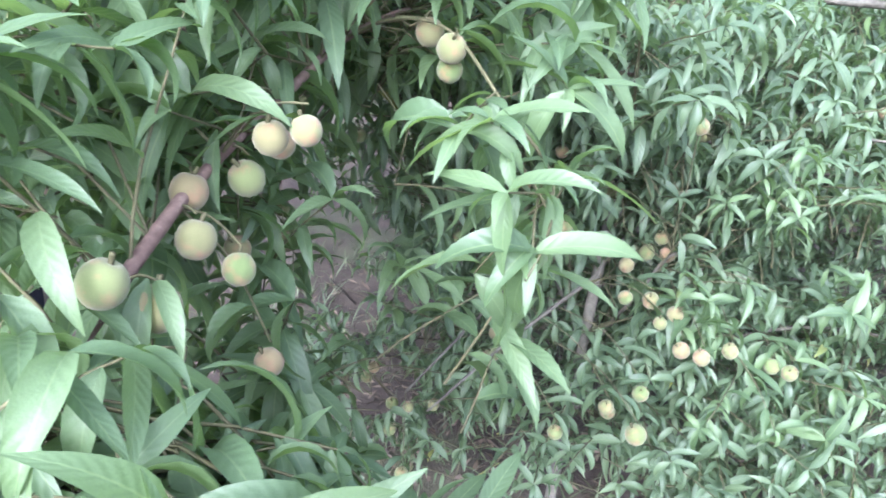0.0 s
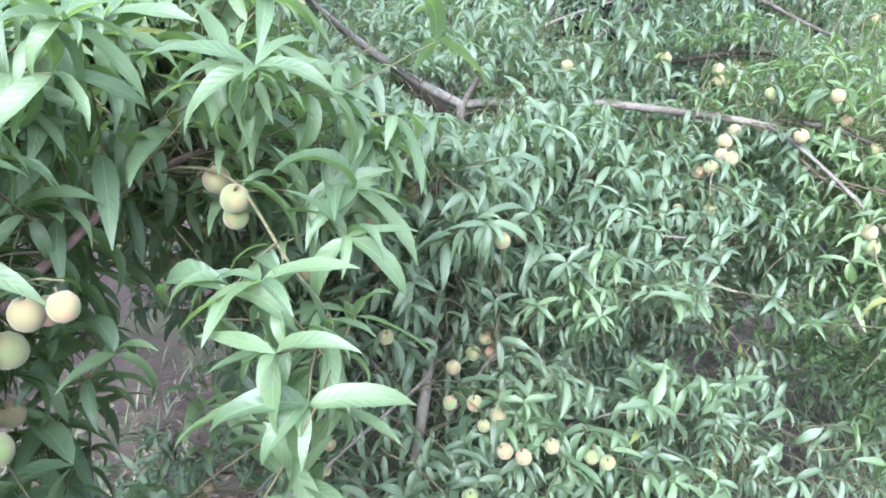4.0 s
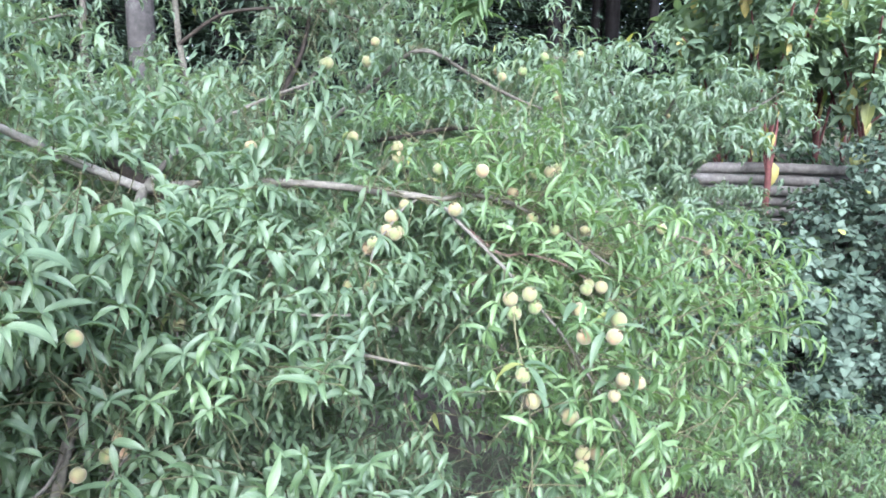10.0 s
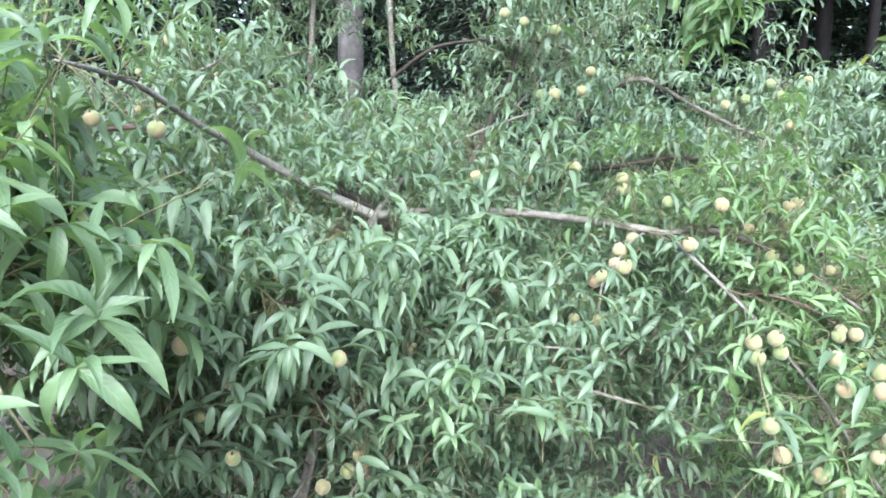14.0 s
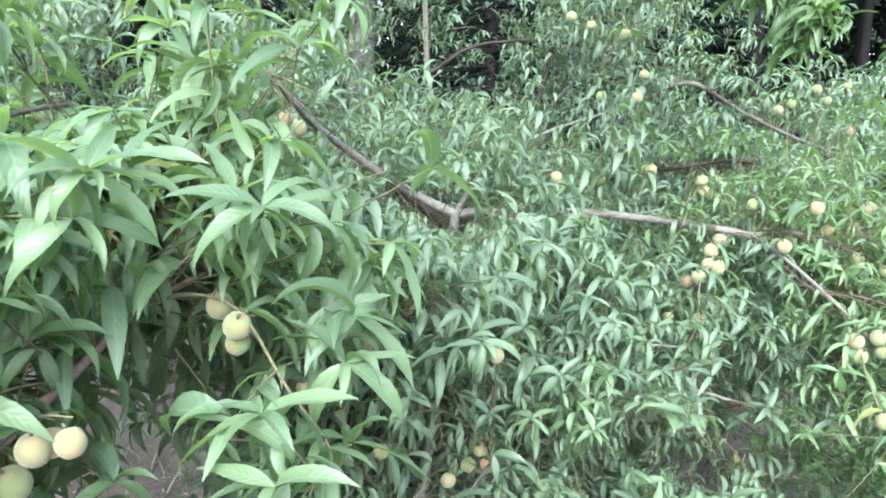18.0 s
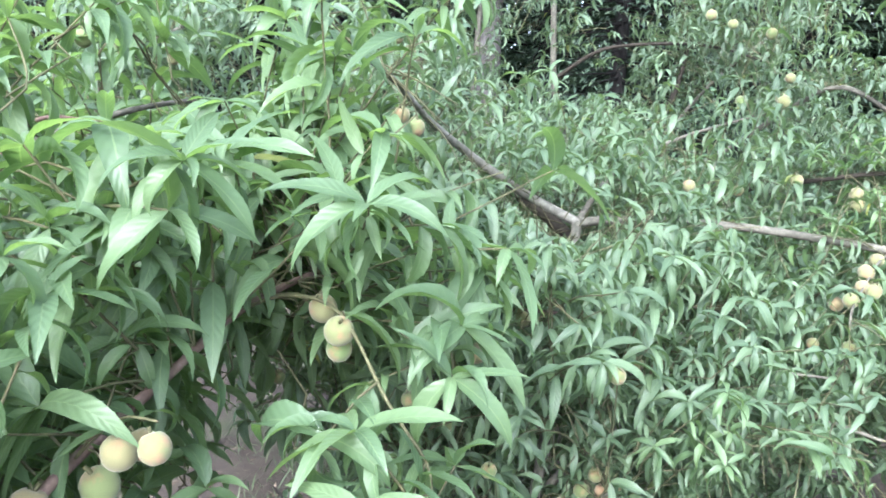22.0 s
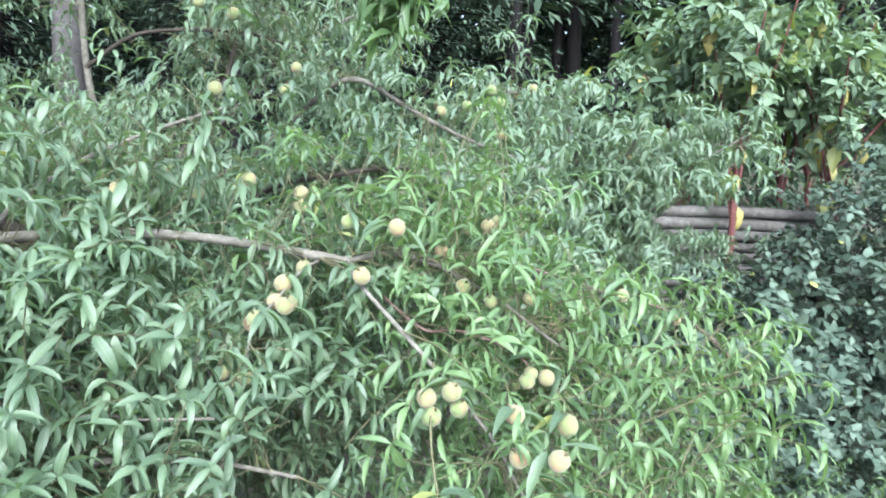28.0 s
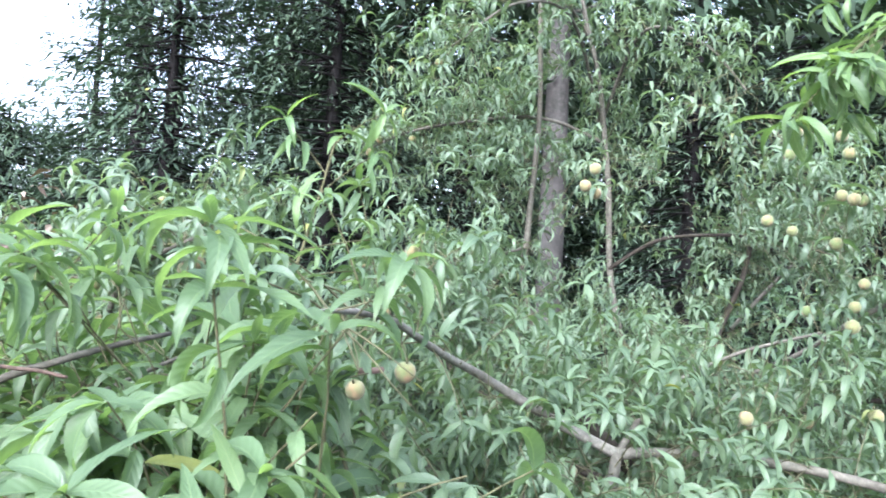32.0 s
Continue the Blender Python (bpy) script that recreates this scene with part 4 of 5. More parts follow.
    for l, n in ((low1, 80), (low2, 80), (low3, 24), (low4, 80), (low5, 60), (low6, 50), (tr, 30)):
        f.clothe(l, n, (0.15, 0.36), (0.15, 1.0), 0.6, 0.3, drop=(-0.15, 0.6), **k)
    every = [low1, low2, low3, low4, low5, low6, tr]
    f.fill(every, (0.9, 2.15, 0.8), (0.8, 0.55, 0.5), 400, up=0.45, **out)
    f.fill(every, (0.3, 2.15, 1.15), (0.55, 0.45, 0.35), 190, up=0.45, **out)
    f.fill(every, (0.75, 1.72, 0.45), (0.65, 0.25, 0.35), 140, up=0.45, **out)
    f.fill(every + [drop], (1.35, 1.8, 0.5), (0.55, 0.4, 0.35), 80, up=0.45, **out)
    f.fill(every, (0.75, 1.78, 1.05), (0.6, 0.18, 0.22), 60, up=0.45, **out)
    f.fill(every, (0.3, 1.72, 1.25), (0.35, 0.2, 0.2), 46, up=0.45, **out)
    f.fill(every + [left], (0.2, 1.62, 1.3), (0.3, 0.22, 0.22), 60, up=0.45, **out)
    f.fill(every, (0.14, 1.95, 0.6), (0.26, 0.4, 0.4), 60, up=0.45, **out)
    f.fill([left, right, tr], (0.66, 2.28, 1.39), (0.24, 0.12, 0.09), 46, up=0.6, **out)
    f.fill([left, right, tr], (0.66, 2.42, 1.42), (0.2, 0.14, 0.1), 34, up=0.45, **out)
    f.fill(every + [right], (1.5, 2.5, 1.05), (0.6, 0.5, 0.4), 190, up=0.45, **out)
    f.fill([right, low2, up], (1.0, 2.75, 1.45), (0.6, 0.35, 0.3), 150, up=0.45, **out)
    y.clothe(right, 115, (0.14, 0.32), (0.5, 1.0), 0.1, 0.5, drop=(-0.2, 0.45), **k)
    y.clothe(drop, 62, (0.14, 0.3), (0.2, 1.0), 0.1, 0.4, drop=(-0.2, 0.45), **k)
    y.clothe(tip, 46, (0.14, 0.3), (0.2, 1.0), 0.1, 0.5, drop=(-0.2, 0.45), **k)
    y.clothe(spray, 14, (0.1, 0.24), (0.2, 1.0), 0.1, 0.5, drop=(-0.2, 0.45), **k)
    y.clothe(sprig, 16, (0.1, 0.2), (0.3, 1.0), 0.1, 0.4, drop=(-0.2, 0.45), **k)
    f.clothe(bunch, 16, (0.1, 0.2), (0.5, 1.0), 0.1, 0.4, **k)
    y.clothe(mid, 34, (0.14, 0.3), (0.2, 1.0), 0.2, 0.4, drop=(-0.2, 0.45), **k)
    y.fill([right, drop, mid], (2.0, 1.75, 1.0), (0.45, 0.4, 0.4), 140, drop=(-0.2, 0.45), **k)
    y.fill([right, drop, mid], (1.75, 2.3, 1.5), (0.4, 0.4, 0.25), 70, drop=(-0.2, 0.45), **k)
    f.clothe(litter_side, 40, (0.08, 0.16), (0.3, 1.0), 0.3, 0.3, **k)
    small = dict(k, size=0.07)
    f.fill([litter_side], (-0.12, 1.85, 0.3), (0.4, 0.35, 0.22), 80, (0.06, 0.14), up=1.0, **small)
    f.bare_side([(0.06, 2.24, 0.02), (-0.1, 2.5, 0.02), (-0.16, 2.7, 0.02), (-0.3, 3.0, 0.02), (-0.4, 3.3, 0.02), (0.0, 2.85, 0.02), (-0.2, 2.4, 0.02)], 2.9, 0.052, (0.0, 0.0, 1.6), ragged=0.3)
    fruit = [q[:3] for q in MIDDLE_FRUIT if q[1] < 2.75]
    f.bare_side(left[12:32], 0.9, 0.03)
    f.bare_side(left[32:], 0.5, 0.03)
    f.bare_side(left[13:30], 1.2, 0.026, (0.06, -0.06, 1.735))
    f.bare_side(left[13:30], 1.2, 0.024, (0.2, 0.0, 1.70))
    f.bare_side(right[17:36], 1.0, 0.024, ragged=0.5)
    f.bare_side(right[40:64:2] + drop[21:34:2] + mid[10::2] + tip[26::3] + spray[12::3], 0.7, 0.02)
    f.bare_side(bunch[::3], 0.7, 0.014)
    f.bare_side(left[12:24], 1.0, 0.026, (0.79, 0.31, 1.81))
    # shady holes low in the crown
    f.bare_side([(1.35, 1.97, 0.96), (1.42, 1.96, 1.05), (1.58, 1.81, 0.66), (1.55, 1.85, 0.78)], 0.9, 0.083, (0.54, -0.08, 1.72), 0.03)
    f.bare_side([(1.16, 1.98, 0.81), (1.31, 1.94, 0.78), (1.49, 1.97, 0.81), (1.51, 1.81, 0.78), (0.94, 1.88, 0.78)], 1.0, 0.075, (0.2, 0.02, 1.7), 0.25)
    f.bare_side(tr[14:30], 0.6, 0.02, ragged=0.5)
    f.bare_side(fruit, 0.8, 0.022, ragged=0.8)
    f.bare_side([q for q in fruit if q[2] < 1.15], 0.8, 0.022, (0.1, 0.0, 1.6), 0.7)
    for q in fruit:
        f.spur([left, right, drop, mid, bunch, sprig, tip, spray, up, litter_side, cane1, cane2, *every], q)
    f.later(t, PEACH_LEAF, LONG_FINE, (0.8, 1.2, 1.0), PEACH_LEAF_ONE, 290, TWIG)
    y.later(t, YOUNG_LEAF, LONG_SLIM, twig_mat=TWIG, name="young_foliage")


middle_tree()


# ---- trees behind ----
def back_tree():
    t = empty("peach_tree", (1.25, 4.4, 0), label="tall peach tree behind, with upright bare-stemmed limbs", category="peach tree", group="peach trees")
    f = Foliage(51)
    limb(t, [(1.25, 4.4, -0.05), (1.25, 4.45, 0.6), (1.2, 4.6, 1.2)], 0.06, 0.045, DARK_BARK, "trunk")
    L = [limb(t, [(1.2, 4.6, 1.15), (1.05, 4.8, 1.66), (0.97, 4.9, 2.05), (0.93, 4.93, 2.6), (0.89, 4.93, 2.89), (0.82, 4.86, 3.27), (0.7, 4.85, 3.7), (0.65, 4.85, 4.2)], 0.022, 0.012, BARK, label="upright pale limb", n=6),
         limb(t, [(1.2, 4.6, 1.15), (0.7, 4.7, 1.5), (0.46, 4.65, 1.9), (0.45, 4.63, 2.3), (0.465, 4.68, 2.64), (0.476, 4.71, 2.98), (0.45, 4.65, 3.4), (0.42, 4.65, 3.9)], 0.022, 0.013, BARK, label="upright pale limb", n=6),
         limb(t, [(1.25, 4.5, 1.1), (1.28, 4.1, 1.5), (1.38, 4.2, 1.68), (1.49, 4.4, 1.83), (1.66, 4.63, 2.1), (1.73, 4.69, 2.4)], 0.026, 0.012, DARK_BARK, label="dark crooked limb"),
         limb(t, [(0.89, 4.93, 2.86), (0.60, 4.82, 2.95), (0.346, 4.727, 2.948), (0.011, 4.538, 2.849), (-0.261, 4.431, 2.756), (-0.484, 4.322, 2.611)], 0.012, 0.006, BARK),
         limb(t, [(0.96, 4.9, 2.1), (1.16, 4.745, 2.254), (1.339, 4.7, 2.308), (1.626, 4.514, 2.314), (1.805, 4.348, 2.277), (2.0, 4.2, 2.2)], 0.013, 0.006, DARK_BARK),
         limb(t, [(1.5, 4.45, 1.5), (1.7, 4.0, 1.7), (1.86, 3.62, 1.93), (1.97, 3.39, 2.02), (2.22, 3.36, 1.905), (2.48, 3.32, 1.79), (2.9, 3.3, 1.66)], 0.013, 0.008, GREY_BARK),
         limb(t, [(1.3, 4.4, 1.0), (1.6, 3.6, 1.5), (1.8, 3.15, 1.62), (2.05, 3.02, 1.66), (2.4, 2.9, 1.6)], 0.014, 0.006, DARK_BARK),
         limb(t, [(1.2, 4.5, 1.0), (0.8, 4.0, 1.4), (0.4, 3.7, 1.7), (0.1, 3.5, 1.85)], 0.018, 0.006, BARK),
         limb(t, [(1.2, 4.5, 0.9), (1.0, 3.9, 1.2), (1.0, 3.4, 1.45), (1.1, 3.0, 1.5)], 0.016, 0.005, BARK),
         limb(t, [(1.3, 4.5, 0.9), (1.6, 4.0, 1.2), (1.9, 3.6, 1.35), (2.3, 3.3, 1.35), (2.7, 3.1, 1.25)], 0.016, 0.005, BARK),
         limb(t, [(0.88, 5.08, 3.0), (0.62, 4.5, 3.45), (0.3, 4.0, 3.35), (0.0, 3.8, 3.05)], 0.012, 0.004, BARK),
         limb(t, [(0.88, 5.08, 3.0), (1.0, 4.5, 3.4), (1.2, 4.0, 3.2), (1.35, 3.75, 2.9)], 0.012, 0.004, BARK),
         limb(t, [(0.77, 5.13, 3.6), (0.4, 4.8, 3.9), (-0.1, 4.6, 3.8)], 0.012, 0.004, BARK),
         limb(t, [(1.58, 4.55, 1.8), (2.0, 4.8, 2.2), (2.4, 4.9, 2.5), (2.7, 4.9, 2.6)], 0.012, 0.005, BARK)]
    old = limb(t, [(1.22, 4.45, 0.8), (1.1, 3.9, 0.95), (0.88, 3.42, 1.22), (0.725, 3.34, 1.375), (0.58, 3.42, 1.473), (0.3, 3.6, 1.65), (0.0, 3.8, 1.85)], 0.036, 0.02, DARK_BARK, label="dark rough old limb")
    for eye in ((0.02, -0.06, 1.735), (0.25, -0.07, 1.69), (0.84, 0.25, 1.79), (0.13, 0.03, 1.71), (0.5, -0.1, 1.72)):
        f.bare_side(old[22:33:2], 2.7, 0.036, eye, 0.3)
    counts = (70, 70, 40, 90, 40, 80, 80, 80, 90, 110, 46, 46, 40, 60)
    for l, n in zip(L, counts):
        f.clothe(l, n, (0.15, 0.38), (0.2, 1.0), 0.5, 0.3, sag=1.2, size=0.094, gap=0.032)
    for c, q, n in (((1.0, 3.7, 1.3), (0.8, 0.6, 0.4), 260), ((2.3, 3.4, 1.4), (0.7, 0.6, 0.5), 300), ((0.6, 5.2, 2.9), (1.1, 0.5, 0.9), 170), ((1.9, 4.7, 2.2), (0.8, 0.5, 0.6), 150), ((0.9, 4.6, 1.8), (0.8, 0.5, 0.4), 150), ((1.4, 3.75, 2.45), (0.6, 0.45, 0.4), 130), ((0.1, 4.35, 2.7), (0.7, 0.4, 0.5), 110)):
        f.fill(L, c, q, n, (0.15, 0.35), up=0.5, lean=(-0.1, -0.35, 0.0), sag=1.4, size=0.094, gap=0.03, whorl=4)
    fruit = [q[:3] for q in MIDDLE_FRUIT if q[1] >= 2.75]
    f.bare_side(fruit, 1.6, 0.02, ragged=0.8)
    f.bare_side(L[5][23:43], 2.4, 0.034)
    lower = L[0][10:28] + L[1][16:30] + L[2][18:36]
    f.bare_side(lower, 3.0, 0.035, (0.79, 0.31, 1.81), 0.6)
    f.bare_side(lower, 3.0, 0.028, (0.35, 0.28, 1.9), 0.6)
    f.bare_side(L[5][23:43], 2.2, 0.03, (0.75, 0.31, 1.82))
    # gaps in the crown through which the dark wood shows
    f.bare_side([(0.64, 6.45, 2.36), (1.43, 6.13, 2.18), (1.53, 6.14, 2.9), (1.48, 6.14, 2.56), (1.1, 6.2, 2.2)], 3.2, 0.14, (0.79, 0.31, 1.81), 0.2)
    f.bare_side([(-0.15, 5.92, 2.63), (1.45, 5.9, 2.64), (1.56, 5.9, 3.02), (0.62, 5.92, 3.39), (-0.98, 5.94, 3.31)], 3.0, 0.13, (0.42, 0.31, 1.89), 0.2)
    f.bare_side(L[4][8:34:2], 1.6, 0.024, ragged=0.6)
    f.bare_side(L[0][8:36:2] + L[1][16:36:2] + L[2][14:38:2] + L[3][8::2] + L[6][14:26:2], 2.0, 0.035)
    for q in fruit:
        f.spur(L, q)
    f.later(t, BACK_LEAF, LONG_MID, (1.4, 2.6, 1.7), PEACH_LEAF_ONE, 120, TWIG, 3)
    return L


BACK_LIMBS = back_tree()


def side_tree():
    t = empty("peach_tree", (-1.3, 3.3, 0), label="leafy peach tree with arching branches", category="peach tree", group="peach trees")
    f = Foliage(61)
    limb(t, [(-1.3, 3.3, -0.05), (-1.28, 3.25, 0.5), (-1.2, 3.2, 1.0)], 0.055, 0.04, DARK_BARK, "trunk")
    L = [limb(t, [(-1.2, 3.2, 0.9), (-0.8, 3.0, 1.4), (-0.3, 2.9, 1.75), (0.12, 2.93, 2.0)], 0.018, 0.006, BARK),
         limb(t, [(-1.2, 3.2, 0.95), (-1.1, 2.9, 1.5), (-0.9, 2.6, 1.85), (-0.6, 2.4, 2.0)], 0.018, 0.006, BARK),
         limb(t, [(-1.2, 3.2, 0.95), (-1.4, 3.6, 1.6), (-1.3, 4.0, 2.1), (-1.0, 4.3, 2.3)], 0.018, 0.006, BARK),
         limb(t, [(-1.2, 3.2, 0.9), (-0.7, 3.5, 1.5), (-0.2, 3.8, 1.9), (0.4, 3.75, 2.12)], 0.018, 0.006, BARK),
         limb(t, [(-1.2, 3.2, 0.8), (-0.8, 2.7, 1.1), (-0.4, 2.4, 1.3), (-0.1, 2.3, 1.4)], 0.016, 0.005, BARK),
         limb(t, [(-1.2, 3.2, 0.95), (-1.7, 3.0, 1.5), (-2.1, 3.2, 1.85), (-2.4, 3.6, 1.95)], 0.016, 0.005, BARK)]
    for l, n in zip(L, (90, 90, 90, 90, 70, 70)):
        f.clothe(l, n, (0.15, 0.4), (0.2, 1.0), 0.5, 0.3, sag=1.2, size=0.094, gap=0.032)
    for c, q, n in (((-0.8, 3.0, 1.6), (0.9, 0.8, 0.5), 230), ((-1.9, 3.7, 1.5), (0.9, 0.8, 0.5), 150), ((0.1, 3.4, 1.55), (0.6, 0.6, 0.35), 150)):
        f.fill(L, c, q, n, (0.15, 0.35), up=0.5, lean=(-0.1, -0.35, 0.0), sag=1.4, size=0.094, gap=0.03, whorl=4)
    f.later(t, BACK_LEAF, LONG_MID, (0, 2.0, 1.8), PEACH_LEAF_ONE, 100, TWIG, 3)
    return L


SIDE_LIMBS = side_tree()


def far_tree(x, y, size, seed, reach=None, fill=420):
    z0 = height(x, y)
    t = empty("peach_tree", (x, y, z0), label="full peach tree at the edge of the clearing", category="peach tree", group="peach trees")
    f = Foliage(seed)
    limb(t, [(x, y, z0 - 0.1), (x, y, z0 + 0.6), (x - 0.05, y - 0.05, z0 + 1.0)], 0.06, 0.045, DARK_BARK, "trunk")
    L = []
    r = random.Random(seed + 1)
    for i in range(11):
        a = i / 11 * 6.28 + r.uniform(-0.2, 0.2)
        k = r.uniform(0.9, 1.5) * size
        z = z0 + r.uniform(1.5, 2.7) * size
        L.append(limb(t, [(x - 0.03, y - 0.03, z0 + 0.9), (x + 0.35 * k * math.cos(a), y + 0.35 * k * math.sin(a), 0.5 * (z0 + 0.9 + z)), (x + k * math.cos(a), y + k * math.sin(a), z)], 0.02, 0.006, BARK))
    if reach:
        L.append(limb(t, [(x - 0.05, y - 0.1, z0 + 1.0), *reach], 0.018, 0.005, BARK))
    for l in L:
        f.clothe(l, 62, (0.25, 0.55), (0.25, 1.0), 0.35, 0.3, sag=1.7, size=0.12, gap=0.03, drop=(-0.3, 0.4))
    f.fill(L, (x, y, z0 + 1.6 * size), (1.4 * size, 1.2 * size, 0.8 * size), fill, (0.2, 0.45), sag=1.7, size=0.12, gap=0.03, drop=(-0.3, 0.4))
    f.later(t, BACK_LEAF, LONG_MID, twig_mat=TWIG, sides=3)
    return L


FAR_LIMBS = far_tree(4.2, 4.8, 0.74, 71, [(3.9, 4.5, 1.7), (3.5, 4.2, 2.05), (3.0, 3.9, 2.06)], 330)


def hanging_branch():
    t = empty("peach_tree", (3.0, 1.6, 0), label="peach tree beside the path, bright green branch arching overhead", category="peach tree", group="peach trees")
    f = Foliage(81)
    limb(t, [(3.4, 1.2, -0.05), (3.38, 1.25, 1.0), (3.2, 1.45, 2.2)], 0.05, 0.03, BARK, "trunk")
    a = limb(t, [(3.2, 1.45, 2.2), (2.6, 1.8, 2.9), (1.8, 2.1, 2.85), (1.45, 2.17, 2.55), (1.52, 2.17, 2.32), (1.62, 2.14, 2.2)], 0.018, 0.002, BARK)
    b = limb(t, [(2.6, 1.8, 2.9), (1.9, 1.95, 2.85), (1.4, 1.9, 2.7), (1.05, 1.82, 2.5)], 0.012, 0.003, BARK)
    f.clothe(a, 30, (0.12, 0.24), (0.5, 1.0), 0.0, 0.9, 0.6, size=0.13, sag=3.0, drop=(0.0, 0.6))
    f.clothe(b, 24, (0.2, 0.35), (0.5, 1.0), 0.1, 0.8, 0.7, size=0.12, sag=3.0)
    f.later(t, YOUNG_LEAF, LONG_SLIM, twig_mat=TWIG)


hanging_branch()


# ---- bush, stalks and dead wood at the clearing's edge ----
def bramble():
    t = empty("bramble_bush", (5.6, 3.8, 0.0), label="dense tangled mound of bramble with rounded grey-green leaves", category="bush")
    f = Foliage(91)
    r = f.r
    canes = []
    for cx, cy, cz, rx, ry, rz, n in ((5.5, 3.8, 0.1, 0.9, 0.8, 0.95, 300), (4.95, 4.1, 0.0, 0.8, 0.7, 0.7, 230), (6.2, 3.3, 0.2, 1.0, 0.9, 1.9, 340), (7.0, 4.2, 0.3, 1.0, 0.8, 1.7, 260), (4.75, 3.3, 0.0, 0.7, 0.6, 0.5, 170)):
        for i in range(n):
            v = Vector((r.gauss(0, 1), r.gauss(0, 1), abs(r.gauss(0, 0.9)))).normalized()
            k = r.uniform(0.45, 0.95) * (1 + 0.25 * noise.noise(v * 2.3 + Vector((cx, cy, 0))))
            p = Vector((cx + v.x * rx * k, cy + v.y * ry * k, cz + v.z * rz * k))
            if p.z < height(p.x, p.y):
                continue
            f.shoot(p, (v.x * 0.8 + r.uniform(-0.6, 0.6), v.y * 0.8 + r.uniform(-0.6, 0.6), v.z * 0.5 + r.uniform(-0.2, 0.7)), r.uniform(0.25, 0.7), sag=1.6, size=0.082, gap=0.02, thick=0.003, drop=(-0.3, 0.5))
            if i % 14 == 0:
                limb(t, [(cx + 0.3 * v.x, cy + 0.3 * v.y, height(cx + 0.3 * v.x, cy + 0.3 * v.y) - 0.03), (p.x * 0.6 + cx * 0.4, p.y * 0.6 + cy * 0.4, p.z * 0.8), tuple(p + v * 0.2)], 0.009, 0.004, DARK_BARK, "cane", sides=5, n=4)
    f.later(t, VINE_LEAF, ROUND_LEAF, twig_mat=DARK_BARK, sides=3)


bramble()


def pokeweed():
    r = random.Random(95)
    for i in range(6):
        x, y = 6.1 + 0.32 * i + r.uniform(-0.1, 0.1), (5.25 if i % 3 == 0 else 6.35) - 0.1 * i + r.uniform(-0.1, 0.2)
        z0 = height(x, y)
        h = r.uniform(2.5, 3.2)
        t = empty("pokeweed_plant", (x, y, z0), label="tall pokeweed with red stems and broad leaves, some yellowed and hanging", category="plant", group="pokeweeds by the dead wood")
        f, g = Foliage(100 + i), Foliage(120 + i)
        stems = [limb(t, [(x, y, z0 - 0.05), (x + 0.04, y, z0 + h * 0.25), (x + r.uniform(-0.1, 0.1), y, z0 + h * 0.5)], 0.035, 0.024, STALK, "stem", sides=8, n=5)]
        for k in range(6):
            a = k / 6 * 6.28 + r.uniform(-0.4, 0.4)
            o = r.uniform(0.4, 0.9)
            stems.append(limb(t, [tuple(stems[0][4 + k % 6]), (x + 0.5 * o * math.cos(a), y + 0.5 * o * math.sin(a), z0 + h * 0.68), (x + o * math.cos(a), y + o * math.sin(a), z0 + h * r.uniform(0.75, 1.0))], 0.016, 0.006, STALK, "branch", sides=6, n=5))
        for l in stems[1:]:
            f.clothe(l, 20, (0.15, 0.4), (0.25, 1.0), 0.4, 0.4, size=0.17, gap=0.04, sag=1.0)
            for _ in range(5):
                q = l[r.randint(1, len(l) - 1)]
                a = r.uniform(0, 6.28)
                g.leaf((q.x, q.y, q.z - 0.01), unit((math.cos(a) * 0.4, math.sin(a) * 0.4, -1.0)), (math.cos(a), math.sin(a), 0.4), r.uniform(0.15, 0.28))
        f.build(t, POKE_LEAF, BROAD_LEAF, name="crown")
        g.build(t, CORN_LEAF, BROAD_LEAF, name="yellowed_leaves")


pokeweed()


def dead_wood():
    Foliage(0).bare_side([(5.95 + 0.14 * i, 5.78 - 0.05 * i, 1.17 + 0.13 * (i % 2)) for i in range(8)], 3.6, 0.1, (0.7, 0.1, 1.75))
    r = random.Random(97)
    for i in range(18):
        x, y = 6.55 + r.uniform(-0.3, 0.3), 5.62 + (0.06 if i % 2 else -0.06)
        z = height(6.5, 5.6) + 0.06 + 0.108 * (i // 2)
        a = r.uniform(-0.06, 0.06) - 0.35
        k = r.uniform(0.8, 1.4)
        t = empty("log", (x, y, z), label="weathered grey log on a heap of dead wood", category="log", group="heap of dead wood")
        c, s = math.cos(a) * k, math.sin(a) * k
        limb(t, [(x - c, y - s, z), (x, y, z + 0.02), (x + c, y + s, z - 0.01)], 0.058, 0.048, DEAD_WOOD, "trunk_piece", sides=10)


dead_wood()


